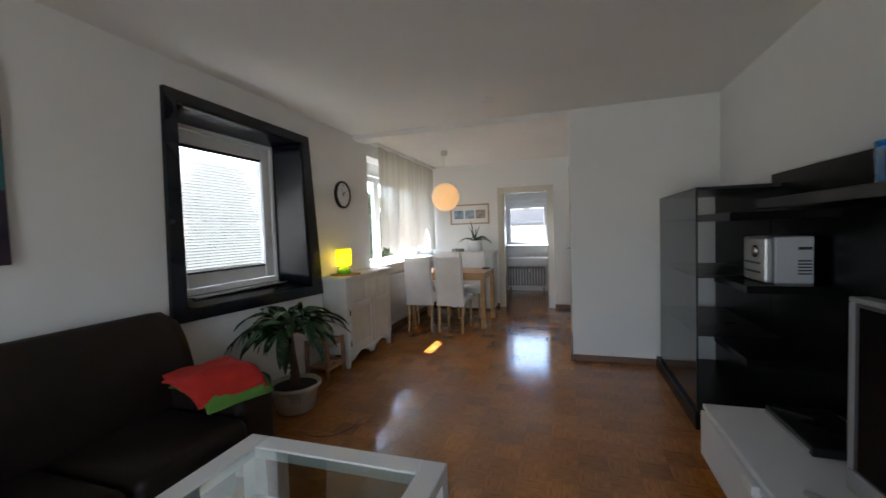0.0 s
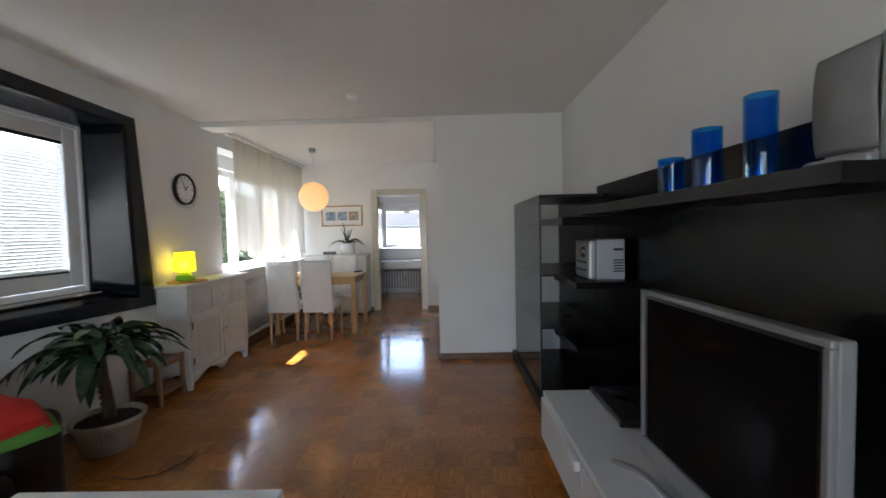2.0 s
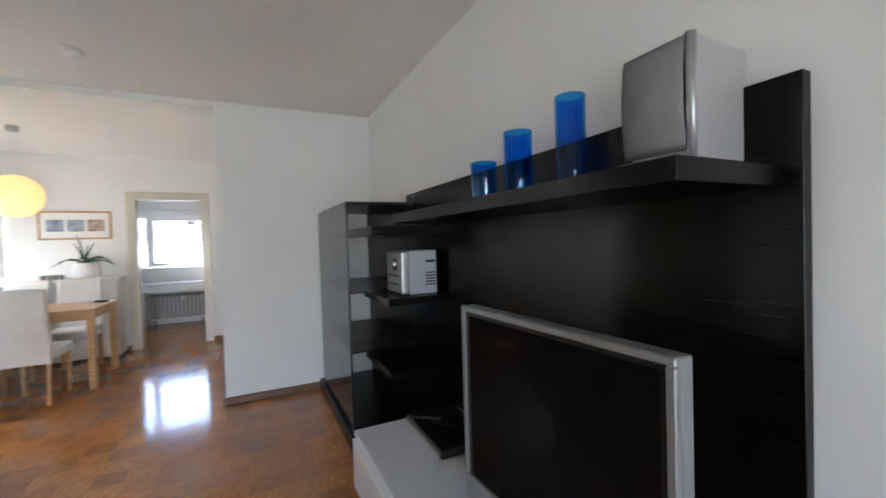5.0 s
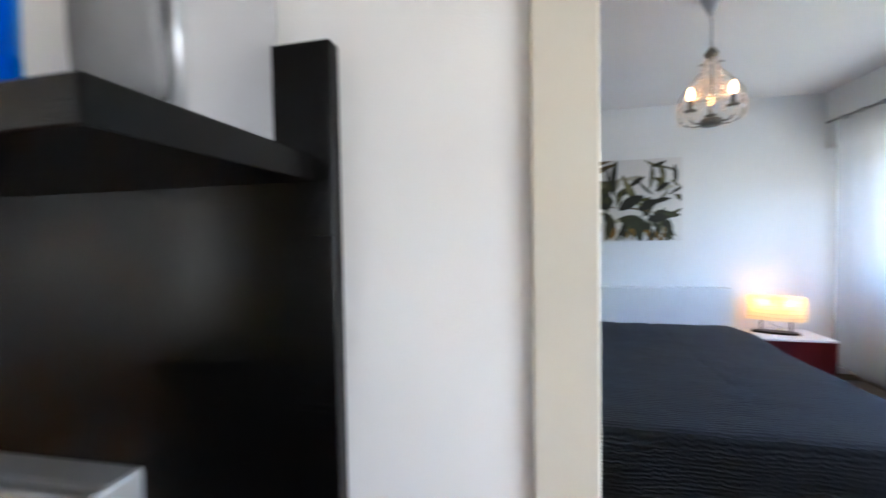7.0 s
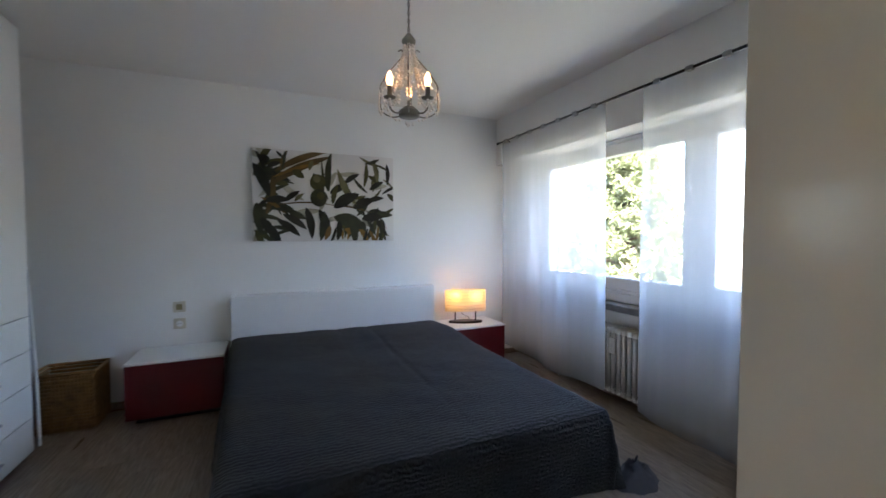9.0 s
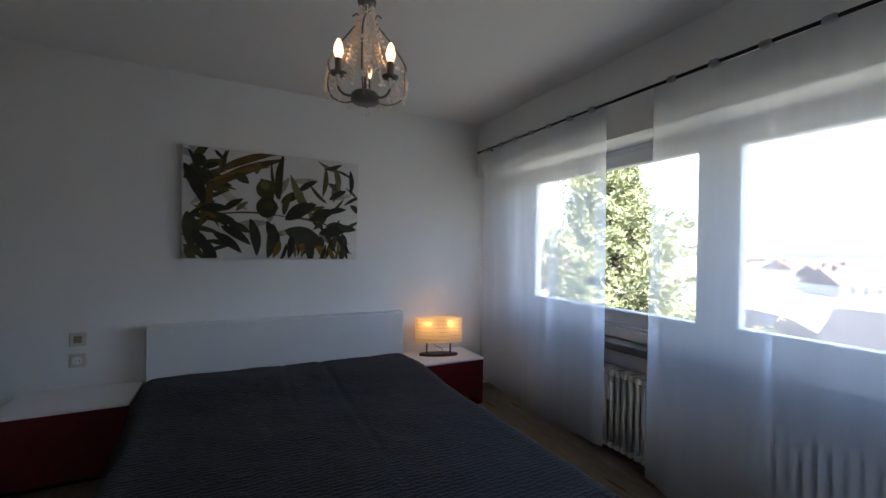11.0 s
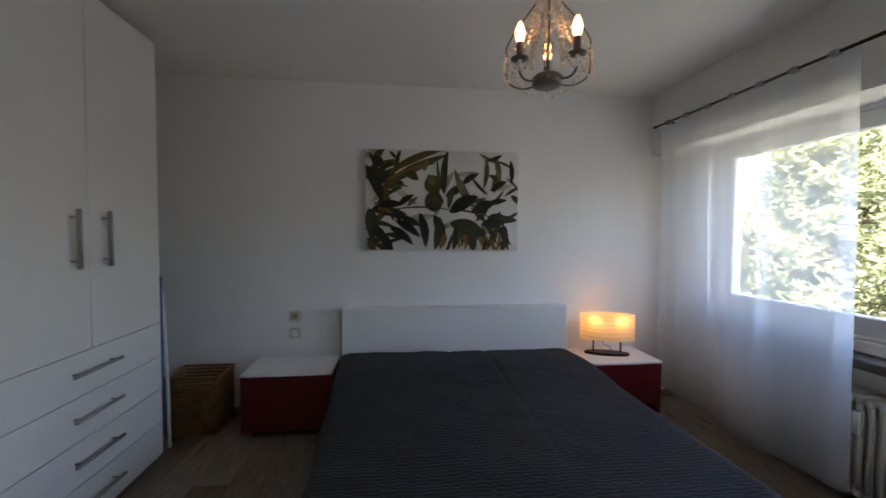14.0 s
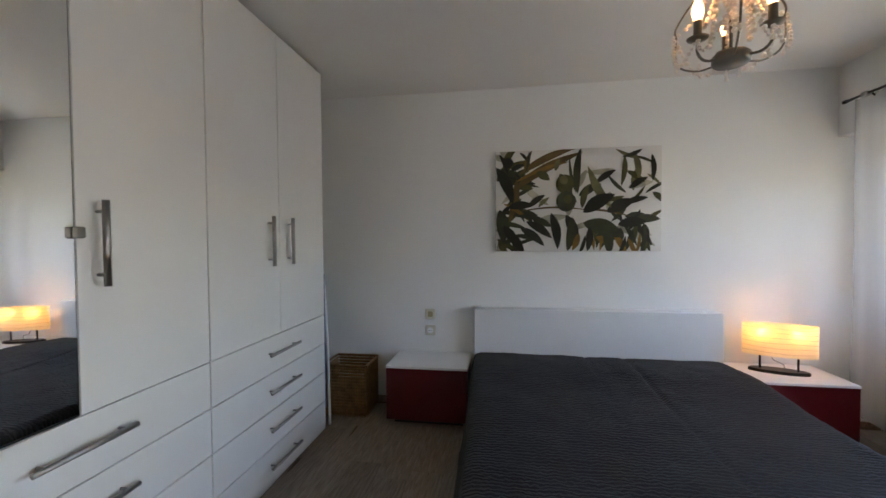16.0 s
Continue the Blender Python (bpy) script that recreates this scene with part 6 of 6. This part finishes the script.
def house(x, y, z, w, dp, h, rf, rz, roof=None):
    t = thing("house", (x, y, z), "pale plastered house with a tiled gable roof" if roof is None else "white house with a grey gable roof", "house", "houses in the town", rz)
    part("wall", B(-w / 2, -dp / 2, 0, w / 2, dp / 2, h), PLASTER, t)
    bm = bmesh.new()
    o = 0.4
    pts = [(-w / 2 - o, -dp / 2 - o, h - 0.2), (w / 2 + o, -dp / 2 - o, h - 0.2), (w / 2 + o, dp / 2 + o, h - 0.2), (-w / 2 - o, dp / 2 + o, h - 0.2), (-w / 2 - o, 0, h + rf), (w / 2 + o, 0, h + rf)]
    v = [bm.verts.new(p) for p in pts]
    for f in ((0, 1, 5, 4), (2, 3, 4, 5), (0, 4, 3), (1, 2, 5), (0, 3, 2, 1)):
        bm.faces.new([v[i] for i in f])
    r = part("roof", bm, roof or ROOF, t)
    part("chimney", B(w * 0.2, 0.3, h + rf * 0.5, w * 0.2 + 0.6, 0.9, h + rf + 0.7), ROOF, r)
    for k in range(3):
        for yy in (-dp / 2 - 0.03, dp / 2 + 0.005):
            part("window", B(-w * 0.36 + k * w * 0.27, yy, h - 1.9, -w * 0.36 + k * w * 0.27 + 1.0, yy + 0.025, h - 0.7), DARKPANE, t)


rnd = random.Random(2)
for k in range(70):
    dist = 62 + 6.5 * k + rnd.uniform(-5, 5)
    ang = radians(-90 + rnd.uniform(-58, 50))
    house(2 + dist * math.cos(ang), dist * math.sin(ang), -7.1, rnd.uniform(8, 13), rnd.uniform(7, 10), rnd.uniform(2.2, 4.2), rnd.uniform(2.0, 3.2), rnd.uniform(0, 180))
house(18.4, -34.6, -7.1, 8, 6.2, 2.6, 1.7, -35, GREYROOF)
house(5.8, -31.5, -7.1, 12, 9, 3.2, 2.2, 4, GREYROOF)
house(-5.2, 36, -7, 9, 9, 8.9, 1.2, 10, GREYROOF)
house(5.0, 44, -7, 12, 9, 9.5, 2.2, 60)
bp = thing("balcony", (0, 0, 0), "white balcony parapet outside the kitchen window", "balcony")
part("parapet", B(-3.0, 10.15, 0.1, 2.0, 10.22, 1.41, bevel=0.01), mat("white_parapet", (0.80, 0.80, 0.80), 0.7), bp)
part("slab", B(-3.0, YK + 0.2, -0.15, 2.0, 10.25, 0.0), PLASTER, bp)
# flat hill strip; distance haze is put into its blue-grey colour
hills = bmesh.new()
for k in range(40):
    a0, a1 = radians(180 + k * 4.5), radians(180 + (k + 1) * 4.5)
    h0, h1 = [38 + 22 * noise.noise((q * 3.0, 1.0, 0)) for q in (a0, a1)]
    v = [hills.verts.new(p) for p in ((1500 * math.cos(a0), 1500 * math.sin(a0), -60), (1500 * math.cos(a1), 1500 * math.sin(a1), -60), (1500 * math.cos(a1), 1500 * math.sin(a1), h1 - 40), (1500 * math.cos(a0), 1500 * math.sin(a0), h0 - 40))]
    hills.faces.new(v)
structure("backdrop", hills, mat("hills_haze_tint", (0.14, 0.16, 0.19), 1.0, 0, 0.1, 0.01, 0, 1), "hills on the horizon with haze put into their blue colour", "backdrop")

# ---- floors, piece by piece ----
P = 0.16


def block_data():
    vs, fs = [], []
    n, g = 5, 0.00025
    for k in range(n):
        x0, x1 = -P / 2 + k * P / n + g, -P / 2 + (k + 1) * P / n - g
        y0, y1 = -P / 2 + g, P / 2 - g
        b = len(vs)
        e = 0.00004
        vs += [(x0, y0, -0.003), (x1, y0, -0.003), (x1, y1, -0.003), (x0, y1, -0.003), (x0 + e, y0 + e, 0), (x1 - e, y0 + e, 0), (x1 - e, y1 - e, 0), (x0 + e, y1 - e, 0)]
        fs += [(b + 4, b + 5, b + 6, b + 7)] + [(b + i, b + (i + 1) % 4, b + 4 + (i + 1) % 4, b + 4 + i) for i in range(4)]
    return vs, fs


bv, bf = block_data()
block_mesh = bpy.data.meshes.new("parquet_block")
block_mesh.from_pydata(bv, [], bf)
block_mesh.materials.append(PARQUET)
rest_v, rest_f = [], []
rnd = random.Random(6)
nx0, ny0 = round(-2.34 / P), round((YS) / P)
for i in range(nx0, round(XR / P) + 1):
    for j in range(ny0, round(YK / P)):
        x, y = (i + 0.5) * P, (j + 0.5) * P
        if x > XR or (x > 0.47 and y > YP + 0.1) or x < XL - 0.1:
            continue
        turn = (i + j) % 2
        tz = rnd.uniform(-0.0001, 0.0001)
        if -1.25 < x < 1.12 and 1.75 < y < 4.3:
            o = new("parquet_block", block_mesh)
            o.parent = living_floor
            o.matrix_local = pose(x, y, tz, rnd.gauss(0, 0.10), rnd.gauss(0, 0.10), 90 * turn)
        else:
            b = len(rest_v)
            for px, py, pz in bv:
                if turn:
                    px, py = -py, px
                rest_v.append((x + px, y + py, pz))
            rest_f += [tuple(b + q for q in f) for f in bf]
rest_mesh = bpy.data.meshes.new("parquet_rest")
rest_mesh.from_pydata(rest_v, [], rest_f)
rest_mesh.materials.append(PARQUET_FAR)
ro = tagged(new("parquet_rest", rest_mesh), kind="stuff")
ro.parent = living_floor

plank_meshes = {}
rnd = random.Random(9)
row = 0
y = -2.14
while y < 2.26:
    x = XB + 0.012 - rnd.uniform(0, 1.1)
    while x < XE:
        a, b = max(x, XB + 0.012), min(x + 1.28, XE - 0.002)
        if b - a > 0.05:
            key = round(b - a, 2)
            if key not in plank_meshes:
                bm = box(bmesh.new(), 0, 0, -0.003, key - 0.001, 0.1925, 0.0, 0.0006)
                me = bpy.data.meshes.new("plank")
                bm.to_mesh(me)
                bm.free()
                me.materials.append(LAMINATE)
                plank_meshes[key] = me
            o = new("plank", plank_meshes[key])
            o.parent = bedroom_floor
            o.location = (a, y, 0.0)
        x += 1.28
    y += 0.193
